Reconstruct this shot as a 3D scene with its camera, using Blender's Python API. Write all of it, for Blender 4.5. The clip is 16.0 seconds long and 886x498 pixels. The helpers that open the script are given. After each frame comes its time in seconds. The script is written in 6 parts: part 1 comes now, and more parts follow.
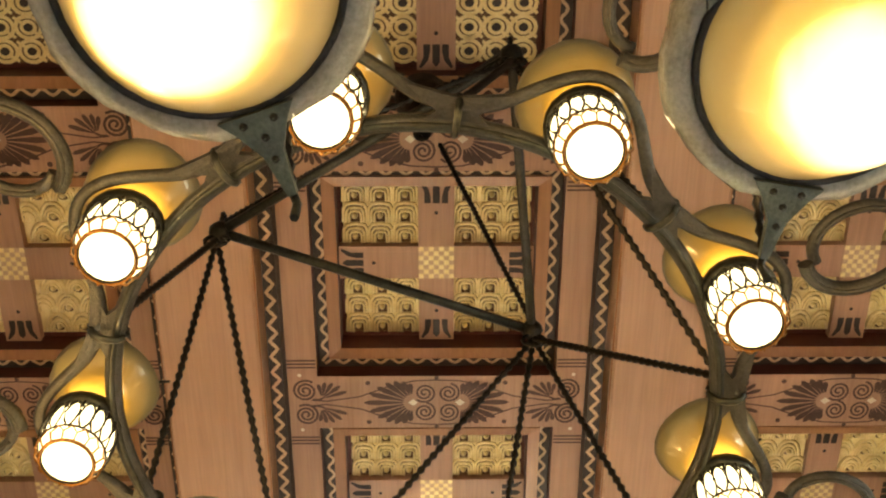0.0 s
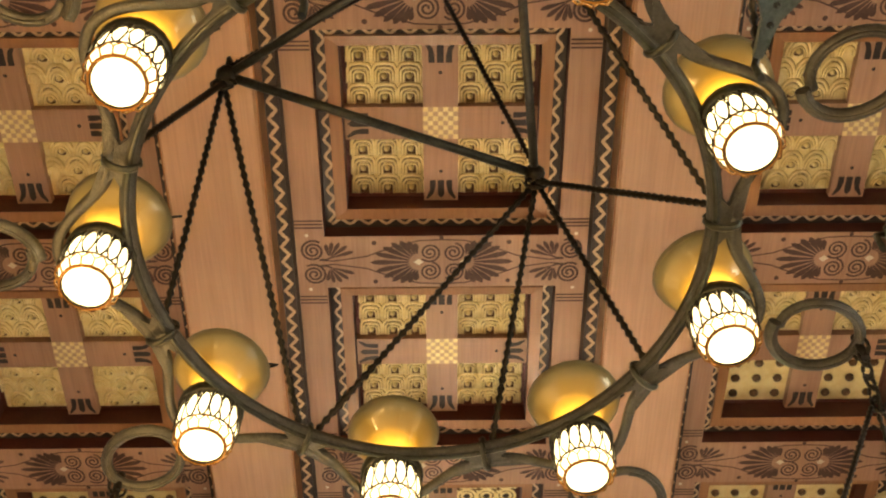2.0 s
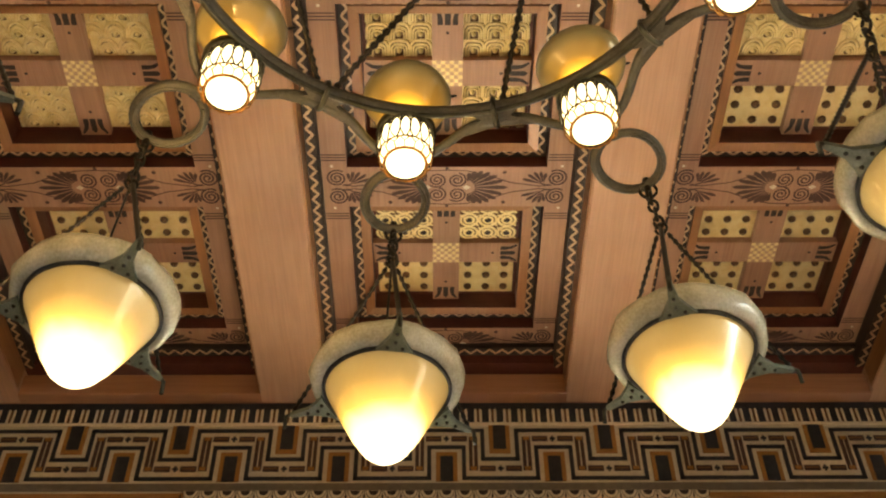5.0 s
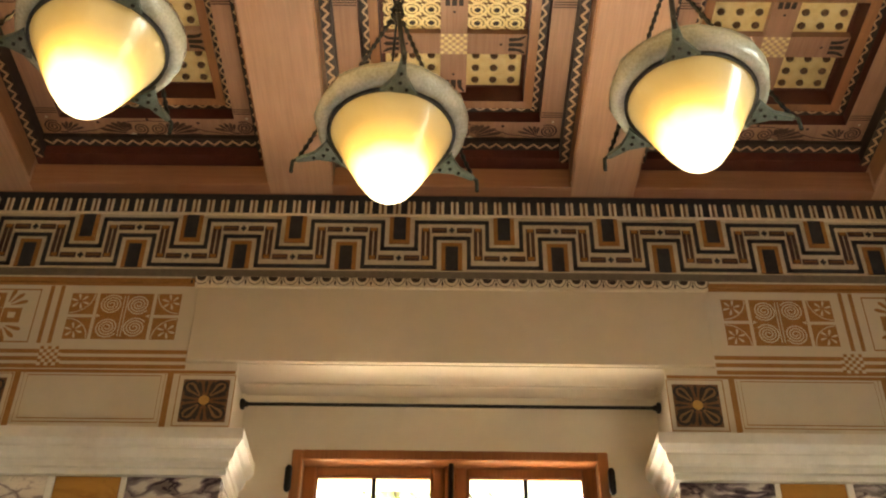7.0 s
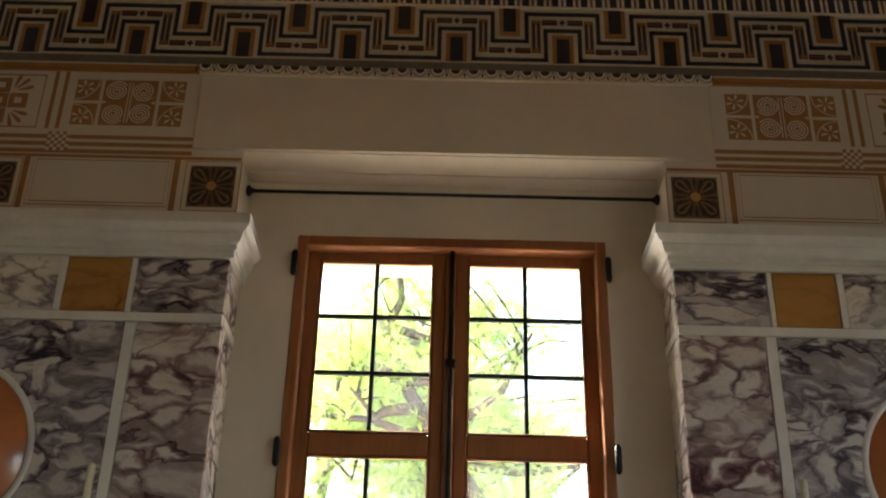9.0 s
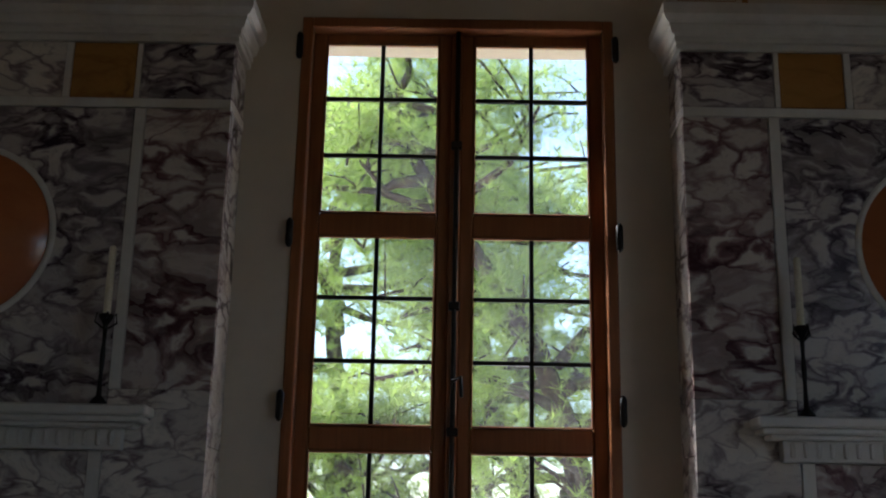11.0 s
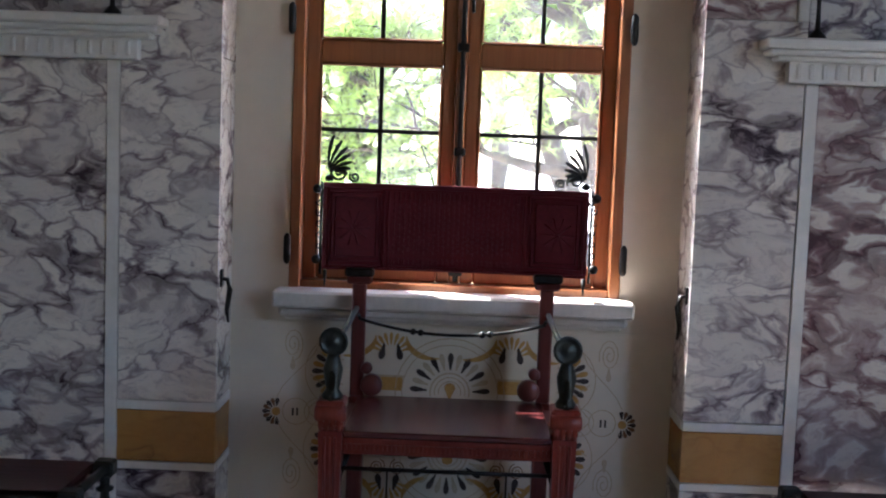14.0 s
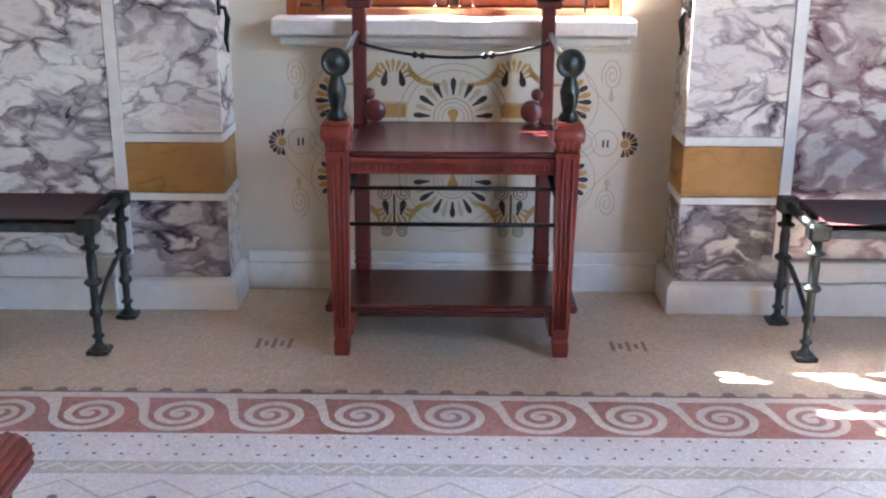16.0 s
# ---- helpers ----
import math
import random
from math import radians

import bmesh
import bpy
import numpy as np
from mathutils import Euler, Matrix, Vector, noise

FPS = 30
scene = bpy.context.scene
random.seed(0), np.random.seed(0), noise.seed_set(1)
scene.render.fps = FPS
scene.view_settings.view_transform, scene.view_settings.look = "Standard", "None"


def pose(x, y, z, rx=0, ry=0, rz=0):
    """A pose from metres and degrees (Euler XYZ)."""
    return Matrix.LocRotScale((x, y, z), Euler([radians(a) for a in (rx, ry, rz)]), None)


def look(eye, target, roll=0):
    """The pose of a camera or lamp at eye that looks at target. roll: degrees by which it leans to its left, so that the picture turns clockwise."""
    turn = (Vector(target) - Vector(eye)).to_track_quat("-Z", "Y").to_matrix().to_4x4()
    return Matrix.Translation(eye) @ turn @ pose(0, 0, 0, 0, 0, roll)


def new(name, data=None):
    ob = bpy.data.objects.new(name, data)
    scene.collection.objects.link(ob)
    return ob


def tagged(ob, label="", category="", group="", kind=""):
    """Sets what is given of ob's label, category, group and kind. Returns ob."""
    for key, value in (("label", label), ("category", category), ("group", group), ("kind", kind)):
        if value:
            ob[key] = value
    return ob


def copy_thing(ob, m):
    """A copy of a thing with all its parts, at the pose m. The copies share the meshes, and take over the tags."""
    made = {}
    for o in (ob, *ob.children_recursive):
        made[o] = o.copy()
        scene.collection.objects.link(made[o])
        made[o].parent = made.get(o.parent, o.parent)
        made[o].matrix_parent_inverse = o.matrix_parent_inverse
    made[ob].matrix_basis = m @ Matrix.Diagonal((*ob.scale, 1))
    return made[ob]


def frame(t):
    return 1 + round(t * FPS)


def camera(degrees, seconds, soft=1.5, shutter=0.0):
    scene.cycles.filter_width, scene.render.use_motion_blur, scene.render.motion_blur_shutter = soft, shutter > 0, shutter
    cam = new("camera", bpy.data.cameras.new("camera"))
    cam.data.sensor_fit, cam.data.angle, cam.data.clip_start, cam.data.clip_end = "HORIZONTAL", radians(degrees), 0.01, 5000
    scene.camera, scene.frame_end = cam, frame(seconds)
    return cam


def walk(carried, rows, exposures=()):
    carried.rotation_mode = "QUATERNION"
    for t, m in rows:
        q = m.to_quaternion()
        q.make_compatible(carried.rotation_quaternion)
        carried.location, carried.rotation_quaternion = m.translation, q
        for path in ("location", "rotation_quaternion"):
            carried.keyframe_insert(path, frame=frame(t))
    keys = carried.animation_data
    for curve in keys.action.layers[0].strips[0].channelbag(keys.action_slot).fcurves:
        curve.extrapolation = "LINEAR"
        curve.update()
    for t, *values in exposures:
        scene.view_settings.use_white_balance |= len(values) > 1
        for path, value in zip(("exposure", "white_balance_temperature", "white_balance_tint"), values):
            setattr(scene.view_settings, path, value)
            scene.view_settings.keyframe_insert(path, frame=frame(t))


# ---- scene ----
cam = camera(44.0, 16.0, soft=2.1)

PATH = [
    (0, (-0.014, 1.273, 1.903), (0.007, 2.152, 3.699), -1.4),
    (0.5, (-0.018, 1.266, 1.893), (0.004, 2.184, 3.67), -1.4),
    (1, (-0.01, 1.268, 1.878), (0.003, 2.233, 3.63), -1.0),
    (1.5, (-0.013, 1.289, 1.857), (0.0, 2.298, 3.583), -1.0),
    (2, (-0.014, 1.322, 1.832), (-0.003, 2.382, 3.528), -1.0),
    (2.5, (-0.015, 1.345, 1.805), (-0.006, 2.453, 3.47), -0.9),
    (3, (-0.021, 1.36, 1.78), (-0.009, 2.519, 3.409), -0.6),
    (3.5, (-0.024, 1.374, 1.751), (-0.012, 2.581, 3.345), -0.4),
    (4, (-0.031, 1.403, 1.714), (-0.017, 2.663, 3.267), -0.5),
    (4.2, (-0.033, 1.413, 1.703), (-0.019, 2.698, 3.236), -0.8),
    (6.3, (-0.046, 1.472, 1.566), (-0.038, 2.977, 2.883), 0.3),
    (6.5, (-0.044, 1.485, 1.557), (-0.039, 3.011, 2.849), 0.3),
    (7, (-0.032, 1.5, 1.544), (-0.033, 3.089, 2.759), 0.6),
    (7.5, (-0.025, 1.509, 1.521), (-0.03, 3.147, 2.668), 1.3),
    (8, (-0.021, 1.519, 1.494), (-0.028, 3.208, 2.564), 1.6),
    (8.5, (-0.019, 1.521, 1.47), (-0.026, 3.251, 2.473), 1.3),
    (8.7, (-0.018, 1.513, 1.466), (-0.026, 3.262, 2.436), 1.5),
    (10.8, (-0.009, 1.405, 1.516), (-0.023, 3.325, 2.075), 0.9),
    (11, (-0.006, 1.406, 1.518), (-0.023, 3.339, 2.031), 1.1),
    (11.5, (0.007, 1.409, 1.526), (-0.018, 3.371, 1.915), 1.1),
    (12, (0.009, 1.406, 1.536), (-0.018, 3.388, 1.801), 0.8),
    (12.5, (0.008, 1.387, 1.547), (-0.02, 3.382, 1.694), 0.6),
    (13, (0.009, 1.37, 1.551), (-0.02, 3.369, 1.577), 0.7),
    (13.5, (0.013, 1.362, 1.544), (-0.017, 3.36, 1.465), 1.7),
    (14, (0.012, 1.348, 1.522), (-0.016, 3.34, 1.341), 2.1),
    (14.5, (0.002, 1.34, 1.49), (-0.019, 3.322, 1.219), 2.0),
    (15, (0.001, 1.33, 1.455), (-0.018, 3.294, 1.077), 2.0),
    (15.5, (0.003, 1.319, 1.415), (-0.015, 3.261, 0.933), 1.9),
    (16, (0.007, 1.3, 1.382), (-0.013, 3.208, 0.786), 0.3),
]

EXPOSURES = [(0, 4.42, 8200, 9), (2.5, 4.5, 8800, 12), (4.0, 4.45, 8900, 12), (7.0, 4.65, 8400, 10), (8.0, 4.0, 7600, 10), (8.7, 3.55, 7000, 10), (10.8, 1.5, 5900, 11), (11.5, 1.2, 5500, 14),
             (12.4, 0.95, 5300, 17), (13.0, 1.75, 5250, 19), (13.5, 2.6, 5400, 17), (14.5, 4.2, 5800, 15), (15.2, 4.95, 5850, 15), (16, 5.25, 5800, 15)]
SKY, SUN, DAY = 0.15, 5.0, 0.45
BOWL_GLOW, FUNNEL_GLOW, BULB_GLOW, LAMP_WATTS = 0.16, 0.115, 0.23, 0.20

walk(cam, [(t, look(eye, target, roll)) for t, eye, target, roll in PATH], EXPOSURES)

# ---- world, sun, window light ----
world = bpy.data.worlds.new("sky")
scene.world = world
world.use_nodes = True
wn = world.node_tree
sky = wn.nodes.new("ShaderNodeTexSky")
sky.sky_type, sky.sun_disc = "NISHITA", False
sky.sun_elevation, sky.sun_rotation = radians(45.4), radians(-49.5)
wn.links.new(sky.outputs[0], wn.nodes["Background"].inputs[0])
wn.nodes["Background"].inputs[1].default_value = SKY
sun = new("sun", bpy.data.lights.new("sun", "SUN"))
sun.data.energy, sun.data.angle, sun.data.color = SUN, radians(0.6), (1.0, 0.95, 0.86)
sun.matrix_world = look((-4.0, 9.0, 6.0), (-4.0 + 1.17, 9.0 - 1.0, 6.0 - 1.56))


def window_light(name, at, to, w, h, watts, tint):
    ob = new(name, bpy.data.lights.new(name, "AREA"))
    ob.data.shape, ob.data.size, ob.data.size_y, ob.data.energy, ob.data.color = "RECTANGLE", w, h, watts, tint
    ob.matrix_world = look(at, to)


window_light("daylight_east", (3.28, 1.65, 2.2), (0.0, 2.6, 0.6), 1.2, 2.5, DAY, (0.95, 0.97, 1.0))


# ---- materials ----
def nodes_of(name):
    m = bpy.data.materials.new(name)
    m.use_nodes = True
    t = m.node_tree
    return m, t, t.nodes["Principled BSDF"]


def coords(t, scale, shift=True):
    """Object coordinates, moved on by chance from piece to piece."""
    co = t.nodes.new("ShaderNodeTexCoord")
    mp = t.nodes.new("ShaderNodeMapping")
    mp.inputs["Scale"].default_value = scale
    t.links.new(co.outputs["Object"], mp.inputs["Vector"])
    if shift:
        info = t.nodes.new("ShaderNodeObjectInfo")
        mul = t.nodes.new("ShaderNodeMath")
        mul.operation, mul.inputs[1].default_value = "MULTIPLY", 37.0
        t.links.new(info.outputs["Random"], mul.inputs[0])
        comb = t.nodes.new("ShaderNodeCombineXYZ")
        for k in range(3):
            t.links.new(mul.outputs[0], comb.inputs[k])
        t.links.new(comb.outputs[0], mp.inputs["Location"])
    return mp.outputs["Vector"]


def tex_noise(t, vec, scale, detail=4, rough=0.55, distort=0.0):
    n = t.nodes.new("ShaderNodeTexNoise")
    n.inputs["Scale"].default_value, n.inputs["Detail"].default_value = scale, detail
    n.inputs["Roughness"].default_value, n.inputs["Distortion"].default_value = rough, distort
    t.links.new(vec, n.inputs["Vector"])
    return n.outputs["Fac"]


def ramp(t, fac, stops):
    r = t.nodes.new("ShaderNodeValToRGB")
    e = r.color_ramp.elements
    while len(e) < len(stops):
        e.new(0.5)
    for k, (p, c) in enumerate(stops):
        e[k].position, e[k].color = p, (*c, 1)
    t.links.new(fac, r.inputs[0])
    return r.outputs[0]


def mix(t, fac, a, b, mode="MIX"):
    n = t.nodes.new("ShaderNodeMix")
    n.data_type, n.blend_type = "RGBA", mode
    for sock, v in ((n.inputs[0], fac), (n.inputs[6], a), (n.inputs[7], b)):
        if isinstance(v, (int, float)):
            sock.default_value = v
        elif isinstance(v, tuple):
            sock.default_value = (*v, 1)
        else:
            t.links.new(v, sock)
    return n.outputs[2]


def relief(t, bsdf, height, strength, depth=0.003):
    b = t.nodes.new("ShaderNodeBump")
    b.inputs["Strength"].default_value, b.inputs["Distance"].default_value = strength, depth
    t.links.new(height, b.inputs["Height"])
    t.links.new(b.outputs[0], bsdf.inputs["Normal"])


def plain(name, a, b, rough=0.6, metal=0.0, scale=14.0, bump=0.25, coat=0.0, grain=0.3):
    """A surface of two near tones at two scales, with a fine relief."""
    m, t, p = nodes_of(name)
    v = coords(t, (1, 1, 1))
    big, fine = tex_noise(t, v, scale, 5), tex_noise(t, v, scale * 9, 3)
    c = mix(t, ramp(t, big, [(0.35, (0, 0, 0)), (0.65, (1, 1, 1))]), a, b)
    c = mix(t, grain if scale > 2 else 0.07, c, ramp(t, fine, [(0.3, tuple(0.6 * x for x in a)), (0.7, tuple(min(1, 1.25 * x) for x in b))]))
    t.links.new(c, p.inputs["Base Color"])
    p.inputs["Roughness"].default_value, p.inputs["Metallic"].default_value = rough, metal
    p.inputs["Coat Weight"].default_value = coat
    relief(t, p, fine, bump)
    return m


def wood(name, a, b, along=1, rough=0.45, coat=0.15, fineness=1.0):
    """Grain drawn out along one axis."""
    m, t, p = nodes_of(name)
    s = [22.0 * fineness] * 3
    s[along] = 1.3
    v = coords(t, tuple(s))
    grain = tex_noise(t, v, 1.6, 7, 0.62, 0.8)
    s2 = [70.0 * fineness] * 3
    s2[along] = 2.2
    pores = tex_noise(t, coords(t, tuple(s2)), 1.8, 3)
    stain = tex_noise(t, coords(t, (1.5, 1.5, 1.5)), 1.5, 3)
    c = ramp(t, grain, [(0.28, b), (0.5, tuple((x + y) / 2 for x, y in zip(a, b))), (0.72, a)])
    c = mix(t, 0.22, c, ramp(t, pores, [(0.38, tuple(0.4 * x for x in b)), (0.6, a)]))
    c = mix(t, 0.35, c, ramp(t, stain, [(0.3, tuple(0.75 * x for x in b)), (0.7, tuple(min(1, 1.1 * x) for x in a))]))
    t.links.new(c, p.inputs["Base Color"])
    p.inputs["Roughness"].default_value, p.inputs["Coat Weight"].default_value = rough, coat
    p.inputs["Coat Roughness"].default_value = 0.25
    relief(t, p, grain, 0.25, 0.002)
    return m


def marble(name, ground, cloud, vein, scale=3.0, soft=0.5, dark=0.5):
    """Brecciated marble: pale drawn-out lumps between dark veins that swell and thin out, over clouded ground."""
    m, t, p = nodes_of(name)
    v = coords(t, (1.0, 1.0, 1.0))
    lie = t.nodes.new("ShaderNodeMapping")
    lie.inputs["Rotation"].default_value, lie.inputs["Scale"].default_value = (0.3, 0.75, 0.2), (0.85, 1.0, 1.45)
    t.links.new(v, lie.inputs["Vector"])
    v = lie.outputs[0]

    def bent(vec, size, amount, detail):
        n = t.nodes.new("ShaderNodeTexNoise")
        n.inputs["Scale"].default_value, n.inputs["Detail"].default_value = size, detail
        t.links.new(vec, n.inputs["Vector"])
        add = t.nodes.new("ShaderNodeVectorMath")
        add.operation, add.inputs[1].default_value = "MULTIPLY_ADD", (amount, amount, amount)
        t.links.new(n.outputs["Color"], add.inputs[0])
        t.links.new(vec, add.inputs[2])
        return add.outputs[0]

    def calc(op, a, b, c=None):
        n = t.nodes.new("ShaderNodeMath")
        n.operation = op
        for sock, q in zip(n.inputs, (a, b, c)):
            if q is None:
                continue
            if isinstance(q, (int, float)):
                sock.default_value = q
            else:
                t.links.new(q, sock)
        return n.outputs[0]

    def cells(vec, size):
        n = t.nodes.new("ShaderNodeTexVoronoi")
        n.feature = "DISTANCE_TO_EDGE"
        n.inputs["Scale"].default_value = size
        t.links.new(vec, n.inputs["Vector"])
        return n.outputs["Distance"]

    w1 = bent(v, scale * 1.0, 0.34, 3)
    w2 = bent(w1, scale * 5.0, 0.10, 7)
    swell = tex_noise(t, w1, scale * 1.3, 4, 0.6)
    zone = tex_noise(t, v, scale * 0.7, 3, 0.5, 0.5)
    # distance from the veins, less where the veins swell and where the stone is clouded
    far = calc("SUBTRACT", cells(w2, scale * 2.5), calc("MULTIPLY_ADD", swell, 0.62, calc("MULTIPLY_ADD", zone, 0.5, dark - 0.98)))
    mid = tuple(0.5 * x + 0.5 * y for x, y in zip(ground, cloud))
    c = ramp(t, far, [(0.0, vein), (0.04, tuple(0.55 * x + 0.45 * y for x, y in zip(vein, cloud))), (0.09, cloud), (0.16, mid), (0.20, tuple(0.93 * x for x in ground)), (0.42, ground)])
    # every lump has a tone of its own, some of them grey or wine-coloured
    lump = t.nodes.new("ShaderNodeTexVoronoi")
    lump.inputs["Scale"].default_value = scale * 2.5
    t.links.new(w2, lump.inputs["Vector"])
    sep = t.nodes.new("ShaderNodeSeparateColor")
    t.links.new(lump.outputs["Color"], sep.inputs[0])
    c = mix(t, ramp(t, sep.outputs[0], [(0.55, (0, 0, 0)), (0.68, (0.55 * soft, 0.55 * soft, 0.55 * soft)), (1.0, (0.9 * soft, 0.9 * soft, 0.9 * soft))]), c, mid)
    # soft clouds and fine dark specks
    fog = tex_noise(t, w2, scale * 2.0, 6, 0.65)
    c = mix(t, ramp(t, fog, [(0.46, (0, 0, 0)), (0.70, (soft, soft, soft))]), c, mid)
    fine = tex_noise(t, w2, scale * 9, 6, 0.7, 0.6)
    c = mix(t, ramp(t, fine, [(0.52, (0, 0, 0)), (0.66, (0.42, 0.42, 0.42))]), c, cloud)
    t.links.new(c, p.inputs["Base Color"])
    p.inputs["Roughness"].default_value = 0.24
    p.inputs["Coat Weight"].default_value = 0.1
    return m


def glow(name, stops, strength, z0, z1, rough=0.3, base=(0.5, 0.36, 0.15)):
    """Lit alabaster: the lamp inside shows through, hottest where it is nearest."""
    m, t, p = nodes_of(name)
    co = t.nodes.new("ShaderNodeTexCoord")
    sep = t.nodes.new("ShaderNodeSeparateXYZ")
    t.links.new(co.outputs["Object"], sep.inputs[0])
    mr = t.nodes.new("ShaderNodeMapRange")
    mr.inputs[1].default_value, mr.inputs[2].default_value = z0, z1
    t.links.new(sep.outputs[2], mr.inputs[0])
    v = coords(t, (1, 1, 1))
    cloud = tex_noise(t, v, 16, 6, 0.6, 0.6)
    band = tex_noise(t, coords(t, (3, 3, 60)), 1.5, 2)
    add = t.nodes.new("ShaderNodeMath")
    add.operation, add.inputs[1].default_value = "MULTIPLY_ADD", 0.22
    t.links.new(cloud, add.inputs[0])
    t.links.new(mr.outputs[0], add.inputs[2])
    sub = t.nodes.new("ShaderNodeMath")
    sub.operation, sub.inputs[1].default_value = "SUBTRACT", 0.11
    t.links.new(add.outputs[0], sub.inputs[0])
    c = ramp(t, sub.outputs[0], stops)
    c = mix(t, 0.25, c, ramp(t, band, [(0.3, (0.75, 0.7, 0.6)), (0.7, (1, 1, 1))]), "MULTIPLY")
    t.links.new(c, p.inputs["Emission Color"])
    p.inputs["Emission Strength"].default_value = strength
    t.links.new(mix(t, cloud, base, tuple(min(1, 1.3 * x) for x in base)), p.inputs["Base Color"])
    p.inputs["Roughness"].default_value = rough
    p.inputs["Coat Weight"].default_value = 0.5
    return m


M_BEAM = wood("pale_beam_wood", (0.55, 0.335, 0.22), (0.47, 0.265, 0.165), 1, 0.5, 0.1)
M_WOOD = wood("coffer_wood", (0.50, 0.29, 0.19), (0.36, 0.19, 0.115), 1, 0.5, 0.1)
M_ORANGE = wood("frame_wood", (0.42, 0.20, 0.09), (0.30, 0.125, 0.05), 1, 0.4, 0.2)
M_FASCIA = wood("fascia_wood", (0.43, 0.21, 0.11), (0.32, 0.14, 0.07), 0, 0.4, 0.2)
M_RED = plain("oxblood_paint", (0.085, 0.018, 0.012), (0.12, 0.03, 0.018), 0.5)
M_BLACK = plain("black_brown_paint", (0.022, 0.013, 0.011), (0.04, 0.026, 0.02), 0.5)
M_BROWN = plain("brown_stencil_paint", (0.062, 0.027, 0.019), (0.10, 0.048, 0.033), 0.6)
M_TAN = plain("tan_stencil_paint", (0.50, 0.33, 0.2), (0.6, 0.42, 0.27), 0.6)
M_GOLD = plain("gold_leaf", (0.80, 0.60, 0.27), (0.92, 0.77, 0.43), 0.36, 0.3, 30)
# brown that paints the shading in grooves and hollows of the gilt relief
M_GOLDDARK = plain("dark_brown_hollow_tone", (0.10, 0.05, 0.02), (0.17, 0.09, 0.035), 0.5, 0.1, 30)
M_CREAM = plain("cream_plaster", (0.60, 0.525, 0.41), (0.64, 0.565, 0.445), 0.8, 0, 1.6, 0.08)
M_LINTEL = plain("stone_coloured_plaster", (0.60, 0.515, 0.39), (0.635, 0.55, 0.42), 0.8, 0, 1.4, 0.06)
M_OCHRE = plain("ochre_stencil_paint", (0.31, 0.14, 0.035), (0.39, 0.19, 0.055), 0.75)
M_GOLDOCHRE = plain("golden_ochre_paint", (0.42, 0.23, 0.055), (0.50, 0.29, 0.08), 0.75)
M_PALETAN = plain("pale_tan_paint", (0.45, 0.355, 0.235), (0.50, 0.40, 0.27), 0.75)
M_UMBER = plain("umber_stencil_paint", (0.15, 0.075, 0.03), (0.2, 0.1, 0.045), 0.75)
M_TAN2 = plain("dull_tan_paint", (0.20, 0.115, 0.05), (0.26, 0.15, 0.07), 0.75)
M_IVORY = plain("ivory_mosaic", (0.66, 0.57, 0.42), (0.76, 0.68, 0.53), 0.5, 0, 40)
M_GROUND = plain("greyish_ivory_mosaic", (0.50, 0.43, 0.32), (0.60, 0.53, 0.41), 0.5, 0, 40)
M_DASH = plain("red_brown_mosaic", (0.05, 0.022, 0.016), (0.085, 0.04, 0.028), 0.5, 0, 40)
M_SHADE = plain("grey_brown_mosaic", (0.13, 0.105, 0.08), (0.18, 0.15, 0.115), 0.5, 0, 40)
M_BLUEBLACK = plain("blue_black_mosaic", (0.012, 0.014, 0.022), (0.03, 0.03, 0.036), 0.4, 0, 40)
M_WHITE = plain("white_marble", (0.64, 0.60, 0.53), (0.75, 0.72, 0.66), 0.35, 0, 4, 0.06, 0.1, 0.1)
M_MARBLE = marble("violet_breccia_marble", (0.80, 0.735, 0.64), (0.25, 0.195, 0.20), (0.045, 0.028, 0.036), 3.2, 0.6, 0.33)
M_MARBLE3 = marble("dark_violet_breccia_marble", (0.66, 0.60, 0.54), (0.19, 0.145, 0.165), (0.04, 0.026, 0.036), 3.6, 0.7, 0.44)
M_MARBLE2 = marble("wine_breccia_marble", (0.72, 0.65, 0.57), (0.22, 0.125, 0.125), (0.07, 0.028, 0.034), 3.0, 0.7, 0.43)
M_YELLOW = marble("yellow_siena_marble", (0.46, 0.235, 0.06), (0.33, 0.155, 0.04), (0.14, 0.065, 0.025), 2.6, 0.8, 0.26)
M_DISC = marble("rosso_marble_disc", (0.50, 0.17, 0.06), (0.42, 0.13, 0.045), (0.3, 0.09, 0.04), 1.8, 0.4, 0.2)
M_WINWOOD = wood("window_oak", (0.36, 0.135, 0.045), (0.24, 0.078, 0.025), 2, 0.35, 0.3)
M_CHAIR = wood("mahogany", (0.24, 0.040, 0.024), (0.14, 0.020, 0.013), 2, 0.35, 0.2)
# mahogany darkened to paint the shade at the chair's rear; also the stool's roll
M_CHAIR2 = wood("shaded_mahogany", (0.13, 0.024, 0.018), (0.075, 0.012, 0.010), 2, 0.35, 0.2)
M_SILL = plain("grey_sill_marble", (0.52, 0.47, 0.41), (0.62, 0.57, 0.50), 0.4, 0, 5, 0.1, 0.1, 0.15)
M_SEAT = wood("mahogany_boards", (0.095, 0.018, 0.016), (0.05, 0.009, 0.009), 0, 0.27, 0.35)
M_LEATHER = plain("dark_red_leather", (0.082, 0.010, 0.014), (0.118, 0.015, 0.019), 0.5, 0, 9, 0.4)
M_BENCH = plain("worn_wine_leather", (0.035, 0.008, 0.009), (0.058, 0.014, 0.014), 0.42, 0, 9, 0.4)
M_LEATHER2 = plain("tooled_leather", (0.08, 0.006, 0.009), (0.11, 0.011, 0.013), 0.42, 0, 9, 0.4)
